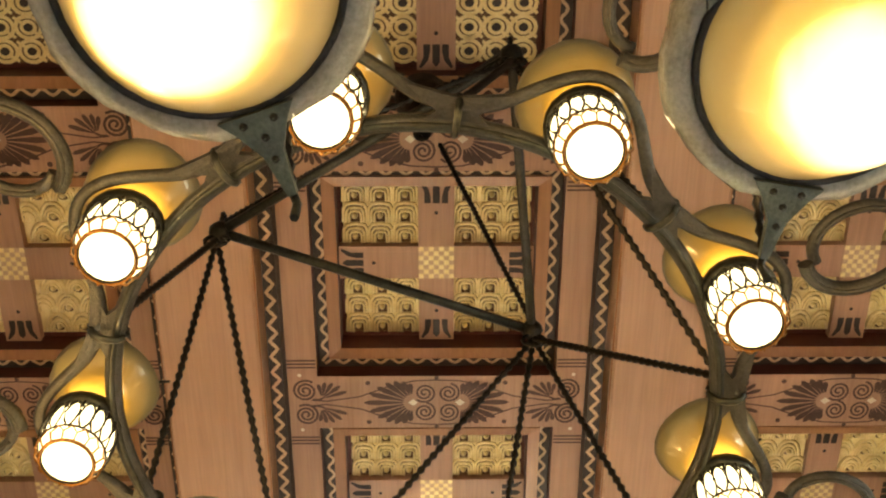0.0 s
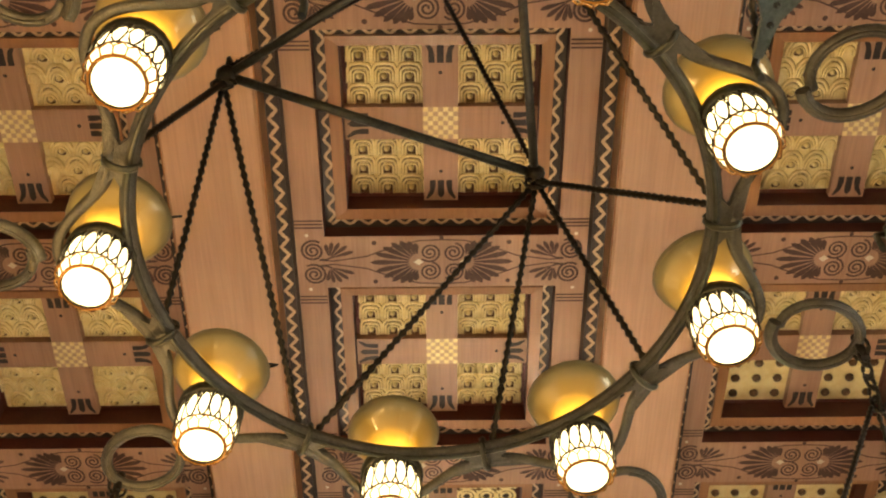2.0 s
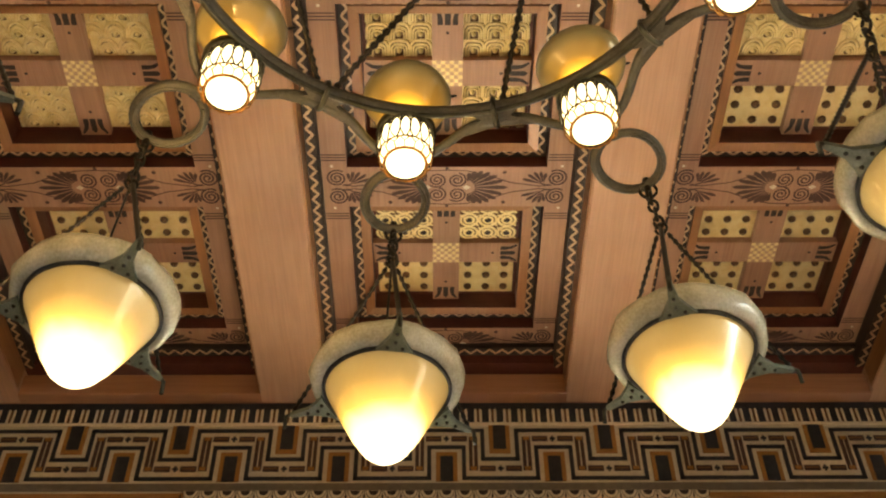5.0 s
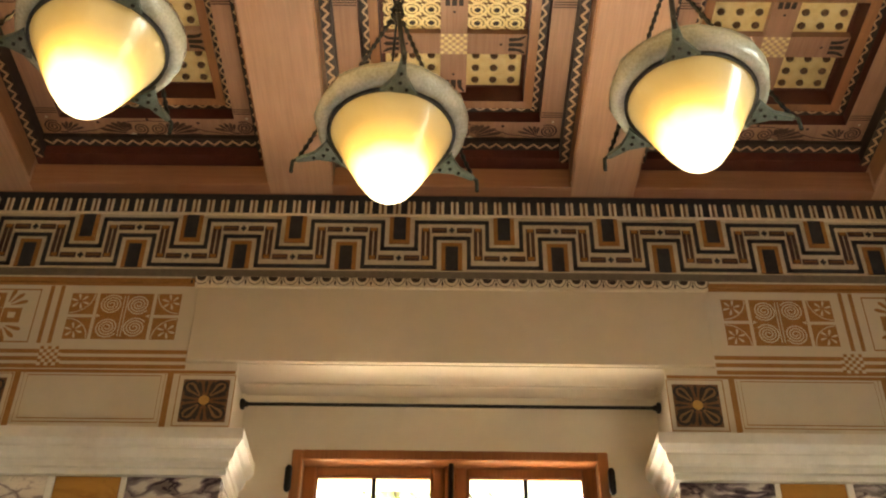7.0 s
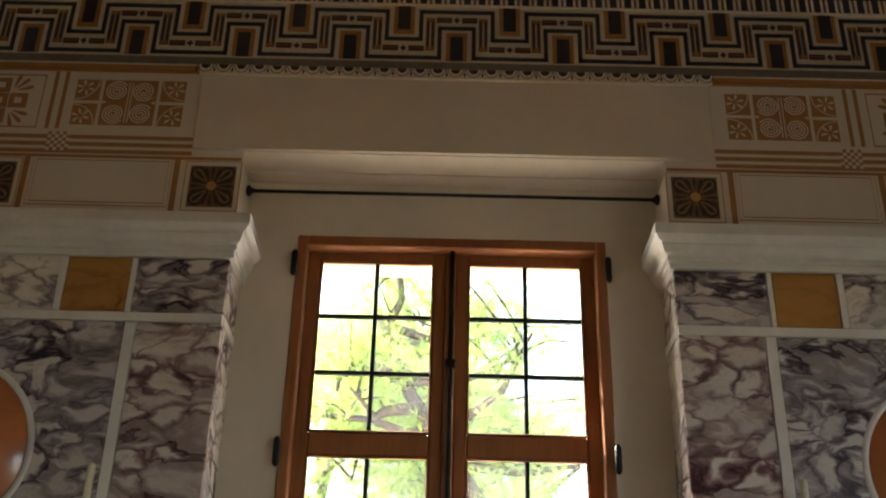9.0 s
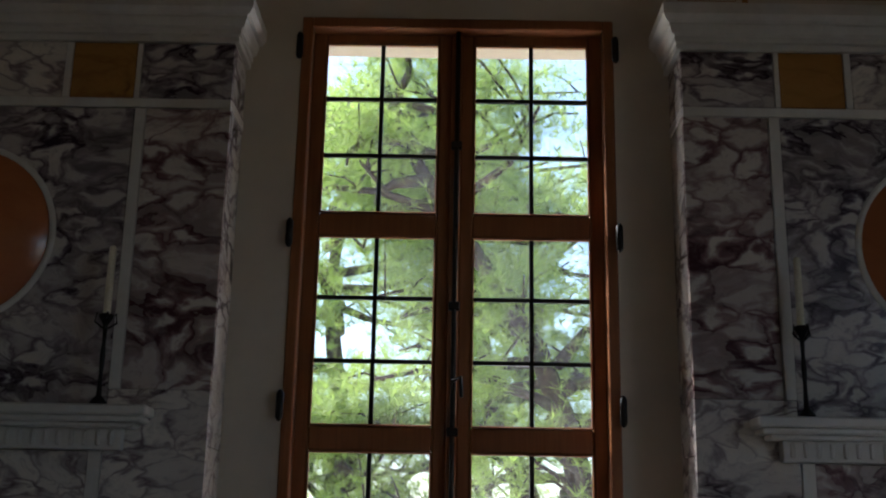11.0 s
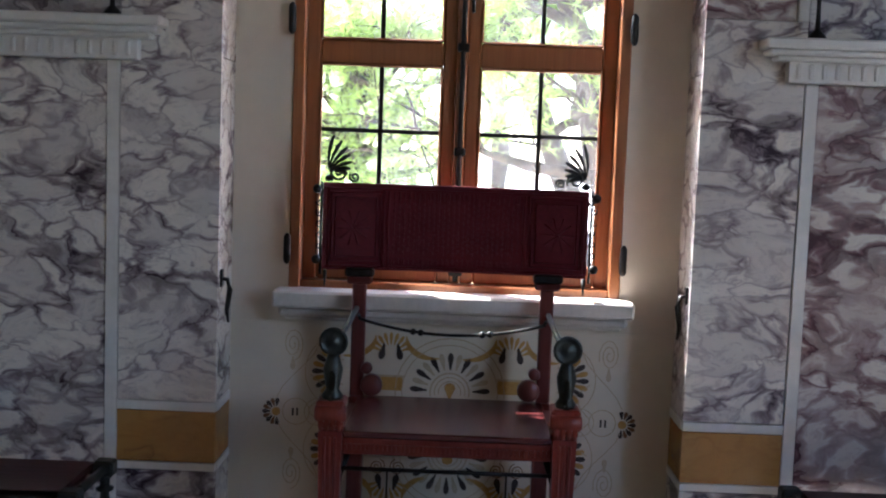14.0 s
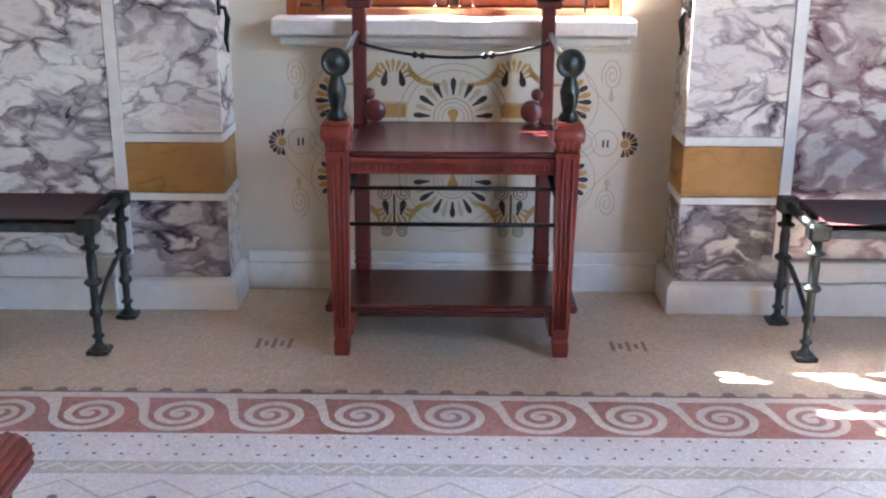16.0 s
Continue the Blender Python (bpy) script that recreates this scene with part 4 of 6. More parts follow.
for sx in (-1, 1):
    side = "west" if sx < 0 else "east"
    painted_zone(sx)
    moulding(sx, [(0.0, 3.215), (0.016, 3.216), (0.016, 3.236), (0.010, 3.239), (0.022, 3.243), (0.022, 3.264), (0.034, 3.272), (0.042, 3.298), (0.042, 3.306), (0.054, 3.312), (0.068, 3.330), (0.068, 3.372), (0.0, 3.375)], 3.3, BACK, "white marble cornice along the pier", "cornice_trim_" + side)
    moulding(sx, [(0.028, 0.0), (0.028, 0.09), (0.022, 0.105), (0.010, 0.115), (0.0, 0.116)], 1.19, BACK, "white marble plinth of the pier", "plinth_trim_" + side)
    bed = structure("marble_wall_" + side, Shape().box(sx * 0.82, sx * 3.3, WALL + 0.012, WALL + 0.02, 0.0, 3.215), [M_WHITE], "coloured marble cladding in white marble strips", "wall")
    S = lambda n, a, b, z0, z1, m, **kw: slab(bed, n, sx * a, sx * b, z0, z1, m, **kw)  # noqa: E731
    i = NICHE
    # top course
    S("marble_slab", i, 1.118, 3.004, 3.214, M_MARBLE3)
    S("marble_strip", 1.12, 1.138, 3.004, 3.214, M_WHITE, y0=WALL - 0.003)
    S("marble_square", 1.14, 1.366, 3.004, 3.214, M_YELLOW, label="yellow marble square")
    S("marble_strip", 1.368, 1.392, 3.004, 3.214, M_WHITE, y0=WALL - 0.003)
    S("marble_slab", 1.394, 1.72, 3.004, 3.214, M_MARBLE)
    S("marble_strip", 1.722, 1.745, 3.004, 3.214, M_WHITE, y0=WALL - 0.003)
    S("marble_square", 1.747, 1.97, 3.004, 3.214, M_YELLOW, label="yellow marble square")
    S("marble_slab", 1.972, 3.2, 3.004, 3.214, M_MARBLE)
    S("marble_strip", i, 3.2, 2.968, 3.002, M_WHITE, y0=WALL - 0.004)
    # tall slabs of the pier
    S("marble_slab", i, 1.088, 1.98, 2.966, M_MARBLE2)
    S("marble_slab", i, 1.128, 0.637, 1.978, M_MARBLE)
    S("marble_strip", 1.09, 1.128, 1.98, 2.966, M_WHITE, y0=WALL - 0.004)
    S("marble_strip", i, 1.14, 0.603, 0.635, M_WHITE, y0=WALL - 0.004)
    S("marble_slab", i, 1.14, 0.424, 0.601, M_YELLOW, label="yellow marble band")
    S("marble_strip", i, 1.14, 0.396, 0.422, M_WHITE, y0=WALL - 0.004)
    S("marble_slab", i, 1.18, 0.117, 0.394, M_MARBLE3)
    # field with the round inlay above the shelf
    S("marble_slab", 1.13, 1.68, 1.90, 2.966, M_MARBLE3)
    S("marble_slab", 1.682, 2.25, 1.90, 2.966, M_MARBLE)
    S("marble_slab", 2.252, 3.2, 1.90, 2.966, M_MARBLE2)
    ring = Shape().lathe([(0.30, 0.0), (0.302, 0.008), (0.318, 0.008), (0.322, 0.0)], 48, (0, 0, 0), 0, Matrix.Rotation(radians(90), 3, "X"))
    part("disc_rim", ring, [M_WHITE], bed, "white marble ring", (sx * 1.68, WALL - 0.001, 2.50))
    part("disc", Shape().lathe([(0.301, 0.0), (0.300, 0.005), (0.001, 0.005)], 48, (0, 0, 0), 0, Matrix.Rotation(radians(90), 3, "X")), [M_DISC], bed, "orange-red marble disc", (sx * 1.68, WALL - 0.001, 2.50))
    # below the shelf
    S("marble_strip", 1.13, 1.172, 0.2, 1.777, M_WHITE, y0=WALL - 0.006)
    S("marble_slab", 1.174, 1.70, 0.2, 1.777, M_MARBLE2 if sx > 0 else M_MARBLE)
    S("marble_slab", 1.702, 2.24, 0.2, 1.777, M_MARBLE)
    S("marble_slab", 2.242, 3.2, 0.2, 1.777, M_MARBLE)
    S("marble_strip", 1.19, 3.2, 0.12, 0.198, M_WHITE, y0=WALL - 0.03, c=0.004)
    S("marble_strip", 1.19, 3.2, 0.0, 0.118, M_WHITE, y0=WALL - 0.045, c=0.004)
    # reveals of the niche
    for z0, z1, m in ((3.004, 3.214, M_MARBLE), (1.8, 2.966, M_MARBLE), (0.637, 1.798, M_MARBLE), (0.424, 0.601, M_YELLOW), (0.117, 0.394, M_MARBLE)):
        a, b = min(sx * i, sx * (i + 0.02)), max(sx * i, sx * (i + 0.02))
        ob = slab(bed, "reveal_slab", a, b, z0, z1, m, WALL + 0.021, BACK, 0.002)
    for z0, z1 in ((2.968, 3.002), (0.603, 0.635), (0.396, 0.422)):
        slab(bed, "marble_strip", min(sx * (i - 0.003), sx * (i + 0.02)), max(sx * (i - 0.003), sx * (i + 0.02)), z0, z1, M_WHITE, WALL + 0.021, BACK, 0.001)
    # shelf on a fluted bed
    shelf = thing("mantel_shelf", "white marble shelf with a fluted frieze on the marble wall", "shelf", (0, 0, 1.778))
    part("shelf_slab", Shape().box(sx * 0.968, sx * 2.6, WALL - 0.115, WALL, 0.105, 0.138, 0, 0.006), [M_WHITE], shelf)
    part("shelf_moulding", Shape().box(sx * 0.983, sx * 2.6, WALL - 0.10, WALL, 0.085, 0.105, 0, 0.006), [M_WHITE], shelf)
    part("shelf_moulding", Shape().box(sx * 1.013, sx * 2.6, WALL - 0.075, WALL, 0.068, 0.086, 0, 0.005), [M_WHITE], shelf)
    part("bed_moulding", Shape().box(sx * 1.06, sx * 2.6, WALL - 0.045, WALL, 0.0, 0.069, 0, 0.003), [M_WHITE], shelf)
    flute = Shape().box(-0.008, 0.008, -0.006, 0.004, -0.024, 0.026, 0, 0.005).mesh("flute", M_WHITE)
    for j in range(26):
        part("flute", flute, None, shelf, at=(sx * (1.09 + j * 0.042), WALL - 0.047, 0.035))
    # slender candlestick on the shelf
    st = thing("candlestick", "slender black iron candlestick with a white candle on the shelf", "candlestick", (sx * 1.135, WALL - 0.07, 1.916), "candlesticks on the shelves")
    s = Shape().lathe([(0.001, 0.0), (0.03, 0.0), (0.026, 0.012), (0.009, 0.03), (0.006, 0.1), (0.009, 0.16), (0.006, 0.2), (0.008, 0.26), (0.024, 0.285), (0.026, 0.295), (0.012, 0.3), (0.001, 0.3)], 12)
    part("stem", s, [M_IRON], st)
    s = Shape()
    for a in range(4):
        w = a * math.pi / 2 + 0.4
        s.tube([(0.008 * math.cos(w), 0.008 * math.sin(w), 0.25), (0.035 * math.cos(w), 0.035 * math.sin(w), 0.27), (0.03 * math.cos(w), 0.03 * math.sin(w), 0.30)], 0.0035, 6)
    part("drip_pan_arms", s, [M_IRON], st)
    part("candle", Shape().lathe([(0.0125, 0.295), (0.012, 0.52), (0.008, 0.528), (0.001, 0.526)], 14), [M_CANDLE], st, "tall white candle")

# ---- window ----
win = new("window_1")
win.matrix_basis = Matrix.Translation((0, 0, 1.55)) @ Matrix.Diagonal((1.0157, 1, 1.0157, 1)) @ Matrix.Translation((0, 0, -1.55))
tagged(win, "tall oak casement window with dark glazing bars", "window", "", "structure")
WY = 5.295                       # plane of the glass, set back in the wall
part("outer_frame", Shape().box(-0.579, -0.540, 5.212, WY + 0.05, 1.016, 3.406, 0, 0.004).box(0.540, 0.579, 5.212, WY + 0.05, 1.016, 3.406, 0, 0.004)
     .box(-0.540, 0.540, 5.212, WY + 0.05, 3.366, 3.406, 0, 0.004).box(-0.540, 0.540, 5.225, WY + 0.05, 1.016, 1.05, 0, 0.004), [M_WINWOOD], win)
GLAZ = ((2.661, 3.33), (1.894, 2.574), (1.118, 1.808))
for sx in (-1, 1):
    s = Shape()
    xi, xo = 0.066, 0.492
    s.box(sx * 0.018, sx * xi, WY - 0.016, WY + 0.02, 1.05, 3.385, 0, 0.006).box(sx * xo, sx * 0.545, WY - 0.016, WY + 0.02, 1.05, 3.385, 0, 0.006)
    for z0, z1 in ((1.05, 1.118), (1.808, 1.894), (2.574, 2.661), (3.33, 3.385)):
        s.box(sx * xi, sx * xo, WY - 0.0145, WY + 0.018, z0, z1, 0, 0.006)
    casement = part("casement", s, [M_WINWOOD], win, "orange-brown oak casement")
    s = Shape()
    for z0, z1 in GLAZ:
        for xa, xb, za, zb in ((xi, xo, z0, z0 + 0.007), (xi, xo, z1 - 0.007, z1), (xi, xi + 0.007, z0, z1), (xo - 0.007, xo, z0, z1)):
            s.box(sx * xa, sx * xb, WY - 0.019, WY - 0.004, za, zb, 0, 0.003)
    part("glazing_bead", s, [M_WINWOOD], casement)
    xm = (xi + xo) / 2
    for z0, z1 in GLAZ:
        part("glazing_bar", Shape().box(sx * (xm - 0.008), sx * (xm + 0.008), WY - 0.014, WY + 0.006, z0, z1, 0, 0.002), [M_IRON], casement)
        for j in (1, 2):
            z = z0 + (z1 - z0) * j / 3
            part("glazing_bar", Shape().box(sx * xi, sx * xo, WY - 0.0135, WY + 0.0055, z - 0.0075, z + 0.0075, 0, 0.002), [M_IRON], casement)
        for j in range(3):
            for xa, xb in ((xi, xm - 0.008), (xm + 0.008, xo)):
                za, zb = z0 + (z1 - z0) * j / 3, z0 + (z1 - z0) * (j + 1) / 3
                g = part("pane", Shape().box(sx * (xa + 0.001), sx * (xb - 0.001), WY - 0.002, WY + 0.001, za + 0.0078, zb - 0.0078), [M_GLASS], casement)
                g.visible_shadow = False
    for z in (1.16, 1.95, 2.56, 3.28):
        part("hinge", Shape().lathe([(0.001, -0.055), (0.008, -0.05), (0.013, -0.04), (0.013, 0.04), (0.008, 0.05), (0.001, 0.055)], 10, (sx * 0.583, 5.193, z)), [M_IRON], win)
part("meeting_stile", Shape().box(-0.0185, 0.0185, WY - 0.032, WY + 0.022, 1.05, 3.385, 0, 0.005), [M_WINWOOD], win)
s = Shape().tube([(0.004, WY - 0.05, 1.06), (0.004, WY - 0.05, 3.40)], 0.010, 8)
s.box(-0.022, 0.03, WY - 0.062, WY - 0.03, 3.40, 3.46, 0, 0.006).box(-0.02, 0.028, WY - 0.06, WY - 0.03, 1.08, 1.13, 0, 0.005)
for z in (1.5, 1.86, 2.3, 2.9):
    s.box(-0.016, 0.024, WY - 0.06, WY - 0.032, z, z + 0.03, 0, 0.004)
s.tube([(0.004, WY - 0.06, 2.05), (0.03, WY - 0.085, 2.06), (0.034, WY - 0.09, 1.99)], 0.007, 8)
part("espagnolette_bolt", s, [M_IRON], win, "black iron espagnolette bolt")
sill = Shape().box(-0.628, 0.628, 5.10, 5.34, 0.956, 1.016, 0, 0.008).box(-0.612, 0.612, 5.14, BACK, 0.92, 0.957, 0, 0.012).box(-0.595, 0.595, 5.175, BACK, 0.905, 0.921, 0, 0.006)
structure("window_sill_trim", sill, [M_SILL], "greyish white marble moulded window sill", "sill")
rod = Shape().tube([(-0.762, 5.12, 3.572), (0.762, 5.12, 3.572)], 0.007, 8)
for sx in (-1, 1):
    rod.lathe([(0.001, 0.0), (0.02, 0.004), (0.022, 0.015), (0.012, 0.022), (0.001, 0.03)], 12, (sx * 0.790, 5.12, 3.572), 0, Matrix.Rotation(radians(-90 * sx), 3, "Y"))
    rod.box(sx * 0.757, sx * 0.787, 5.112, 5.128, 3.562, 3.582, 0, 0.004)
for sx in (-1, 1):
    hook = Shape().tube([(sx * 0.794, 5.035, 1.06), (sx * 0.767, 5.035, 1.055), (sx * 0.760, 5.04, 1.02), (sx * 0.772, 5.05, 0.95), (sx * 0.768, 5.06, 0.905)], [0.007, 0.008, 0.010, 0.008, 0.004], 8)
    hook.box(sx * 0.782, sx * 0.7915, 5.02, 5.05, 1.03, 1.09, 0, 0.003)
    tagged(part("tieback_hook", hook, [M_IRON]), "black iron curtain hook on the niche reveal", "hook", "curtain hooks of the niche")
tagged(part("curtain_rod", rod, [M_IRON]), "black iron curtain rod across the niche", "curtain rod")
structure("skirting_trim", Shape().box(-NICHE + 0.028, NICHE - 0.028, BACK - 0.02, BACK, 0.0, 0.105, 0, 0.004).box(-NICHE + 0.028, NICHE - 0.028, BACK - 0.012, BACK, 0.105, 0.15, 0, 0.004),
          [M_WHITE], "white marble skirting under the window", "skirting")

# ---- painted ornament under the sill ----
orn = structure("painted_ornament_wall", Shape().box(-0.75, 0.75, BACK - 0.004, BACK, 0.16, 0.89), [M_CREAM], "cream panel painted with black fans and ochre scrolls", "painting")
p, q = on_wall(BACK - 0.004, 0.0015), on_wall(BACK - 0.004, 0.003)
s = Shape()


def arc(cx, cz, r, a0, a1, n=16, rz=None):
    return [(cx + r * math.cos(radians(a0 + (a1 - a0) * u / n)), cz + (rz or r) * math.sin(radians(a0 + (a1 - a0) * u / n))) for u in range(n + 1)]


for cz, up in ((0.655, 1), (0.425, -1)):
    # middle fan of black and tan leaves in double rings
    for i in range(-6, 7):
        a = up * math.pi / 2 + i * 0.25
        s.patch(petal(0, cz, a, 0.082, 0.145, 0.021), p, 0 if i % 2 == 0 else 3)
    for r, w, k in ((0.070, 0.006, 3), (0.055, 0.004, 3), (0.040, 0.004, 3), (0.172, 0.004, 3), (0.196, 0.005, 3)):
        s.ribbon(arc(0, cz, r, up * -12, up * 192), w, p, k)
    s.patch(petal(0, cz - up * 0.02, up * math.pi / 2, 0, 0.055, 0.04), q, 1)
for sx in (-1, 1):
    for cz, up in ((0.795, 1), (0.32, -1)):
        # side fan: ochre leaves, two black darts, sweeping ochre arcs
        for i in range(-4, 5):
            a = up * math.pi / 2 + i * 0.3
            s.patch(petal(sx * 0.215, cz - up * 0.01, a, 0.035, 0.082, 0.013), p, 1)
        for d in (-0.024, 0.024):
            s.patch(petal(sx * 0.215 + d, cz + up * 0.03, -up * math.pi / 2 + (0.2 if d * up > 0 else -0.2), 0.0, 0.06, 0.024), q, 0)
        for d in (-1, 1):
            s.ribbon(arc(sx * 0.215 + d * 0.155, cz + up * 0.055, 0.10, 90 + d * 88, 90 + d * (190 if up > 0 else -10), 12, 0.075) if up > 0 else
                     arc(sx * 0.215 + d * 0.155, cz - 0.065, 0.10, 90 + d * 5, 90 + d * 88, 12, 0.085), [0.004 + 0.017 * math.sin(math.pi * u / 12) for u in range(13)], p, 1)
    s.patch(rect(sx * 0.215 - 0.045, sx * 0.215 + 0.045, 0.655, 0.705), p, 4)
    s.ribbon([(sx * 0.215 - 0.05, 0.708), (sx * 0.215 + 0.05, 0.708)], 0.008, q, 3)
    s.ribbon(spiral(sx * 0.215 - 0.037, 0.375, 0.03, 2.2, 0, 1), 0.004, q, 2).ribbon(spiral(sx * 0.215 + 0.037, 0.375, 0.03, 2.2, math.pi, -1), 0.004, q, 2)
    s.ribbon([(sx * 0.215, 0.37), (sx * 0.215, 0.25)], 0.007, q, 0)
    s.ribbon(spiral(sx * 0.215 - 0.03, 0.228, 0.025, 2.4, 0, 1), 0.004, q, 2).ribbon(spiral(sx * 0.215 + 0.03, 0.228, 0.025, 2.4, math.pi, -1), 0.004, q, 2)
    # half fans at the sides with their outer rings
    h = 0 if sx > 0 else 180
    for cz, up in ((0.715, 1), (0.43, -1)):
        for i in range(-5, 6):
            a = radians(h) + i * 0.27
            s.patch(petal(sx * 0.385, cz, a, 0.055, 0.112, 0.02), p, 0 if i % 2 == 0 else 4)
        s.ribbon(arc(sx * 0.385, cz, 0.045, h - 95, h + 95), 0.005, p, 3)
        s.ribbon(arc(sx * 0.385, cz, 0.135, h - 95, h + 95), 0.004, p, 3)
        # long curve to the small rosette, and an oval whorl
        s.ribbon([(sx * 0.62, 0.575 + up * 0.04), (sx * 0.60, 0.575 + up * 0.08), (sx * 0.565, 0.575 + up * 0.12), (sx * 0.53, 0.575 + up * 0.155), (sx * 0.49, 0.575 + up * 0.20), (sx * 0.46, 0.575 + up * 0.26)], 0.004, p, 3)
        s.ribbon([(x * 0.62 + sx * 0.565 * 0.38, z) for x, z in spiral(sx * 0.565, 0.575 + up * 0.235, 0.062, 2.4, 1.0, sx)], 0.0045, p, 3)
        s.patch(petal(sx * 0.565, 0.575 + up * 0.19, -up * math.pi / 2, 0, 0.05, 0.02), p, 3)
        s.ribbon([(sx * 0.505, 0.572 + up * 0.005), (sx * 0.47, 0.572 + up * 0.04), (sx * 0.45, 0.572 + up * 0.09), (sx * 0.50, 0.572 + up * 0.13)], 0.004, p, 3)
    s.ribbon(arc(sx * 0.55, 0.565, 0.048, 0, 360, 24), 0.004, p, 3).ribbon(arc(sx * 0.47, 0.565, 0.05, 0, 360, 24), 0.0035, p, 3)
    for d in (-0.008, 0.008):
        s.patch(rect(sx * 0.553 + d - 0.0035, sx * 0.553 + d + 0.0035, 0.55, 0.578), q, 0)
    for i in range(9):
        a = radians(h) + (i - 4) * 0.42
        s.patch(petal(sx * 0.622, 0.562, a, 0.02, 0.05, 0.016), p, 2 if i % 2 else 0)
    s.patch(disc(sx * 0.622, 0.562, 0.016, 10), p, 4)
part("painted_motif", s, [M_BLACK, M_GOLDOCHRE, M_UMBER, M_PALETAN, M_GOLDOCHRE], orn, "black, ochre and brown stencil")

# ---- mosaic floor ----
floor = structure("floor", Shape().box(-3.3, 3.3, 4.268, 5.3, -0.02, 0.0, 0).box(-3.3, 3.3, -2.6, 4.012, -0.02, 0.0, 1), [M_FLOOR, M_FWHITE], "mosaic floor of small buff and white stones", "floor")
part("red_border", Shape().box(-3.3, 3.3, 4.012, 4.268, -0.02, 0.0), [M_FRED], floor, "brick-red mosaic border")
line = Shape().box(-3.3, 3.3, 4.266, 4.276, -0.01, 0.0025, 0)
part("border_line", line, [M_FDARK], floor)
part("border_line", Shape().box(-3.3, 3.3, 4.236, 4.266, -0.01, 0.002), [M_FCREAM], floor)
f0 = on(0.0, -0.003)
s = Shape()
wave = spiral(0, 0, 0.104, 2.4, 5.655, -1, 48, 0.05)
s.ribbon(wave + [(-0.111, 0.03), (-0.121, 0.062), (-0.137, 0.095), (-0.156, 0.120)], [0.017 + 0.008 * min(1, i / 30) for i in range(49)] + [0.027, 0.034, 0.048, 0.066], f0)
s.patch([(-0.150, 0.124), (-0.104, 0.124), (-0.118, 0.095), (-0.128, 0.085)], on(0.0, -0.002))
s.patch(disc(0, 0, 0.014, 8), on(0.0, -0.0035))
wave_mesh = s.mesh("wave_scroll", M_FCREAM)
for i in range(-9, 10):
    part("wave_scroll", wave_mesh, None, floor, at=(0.003 + i * 0.2565, 4.124, 0))
knob = Shape().patch([(-0.021, 0.0), (0.021, 0.0), (0.019, 0.014), (0.01, 0.024), (-0.01, 0.024), (-0.019, 0.014)], f0).mesh("border_bud", M_FDARK)
for i in range(-22, 23):
    part("border_bud", knob, None, floor, at=(-0.011 + i * 0.1045, 4.275, 0))
s = Shape()
for i in range(-24, 25):
    for j in range(3):
        s.patch(disc(i * 0.072 + (0.036 if j % 2 else 0), 3.985 - j * 0.05, 0.006, 6), f0)
part("scattered_dots", s, [M_FDARK], floor)
s = Shape().box(-3.3, 3.3, 3.785, 3.848, -0.01, 0.002)
part("grey_band", s, [M_FGREY], floor)
s = Shape()
for i in range(-12, 13):
    x = i * 0.11
    s.ribbon([(x - 0.055, 3.80), (x - 0.02, 3.833), (x + 0.02, 3.80), (x + 0.055, 3.833)], 0.008, f0, 1)
    s.ribbon([(2.2 * x - 0.12, 3.66), (2.2 * x, 3.75), (2.2 * x + 0.12, 3.66)], 0.01, on(0, -0.002), 0)
    s.ribbon([(2.2 * x - 0.12, 3.66), (2.2 * x, 3.57), (2.2 * x + 0.12, 3.66)], 0.01, on(0, -0.002), 0)
    s.patch(disc(2.2 * x, 3.66, 0.014, 6), f0, 2)
part("interlace", s, [M_FGREY, M_FWHITE, M_FDARK], floor)
for sx in (-1, 1):
    s = Shape()
    for i in range(5):
        x = sx * 0.583 + (i - 2) * 0.026
        s.patch(rect(x - 0.007, x + 0.007, 4.615, 4.70) if i % 2 == 0 else rect(x - 0.007, x + 0.007, 4.635, 4.68), f0)
    part("key_mark", s, [M_FDARK], floor, "brown mosaic mark")


# ---- chandelier ----
CX, CY, RZ, RR = -0.035, 2.130, 3.16, 0.412


def around(deg, r, z=0.0):
    a = radians(deg)
    return (r * math.cos(a), r * math.sin(a), z)


def chain(s, a, b, r=0.0055, k=0, step=0.016):
    """A twisted link chain between two points."""
    a, b = Vector(a), Vector(b)
    n = max(4, int((b - a).length / step) * 2)
    s.tube([a.lerp(b, i / n) for i in range(n + 1)], [r * (1.25 if i % 2 else 0.62) for i in range(n + 1)], 6, k)


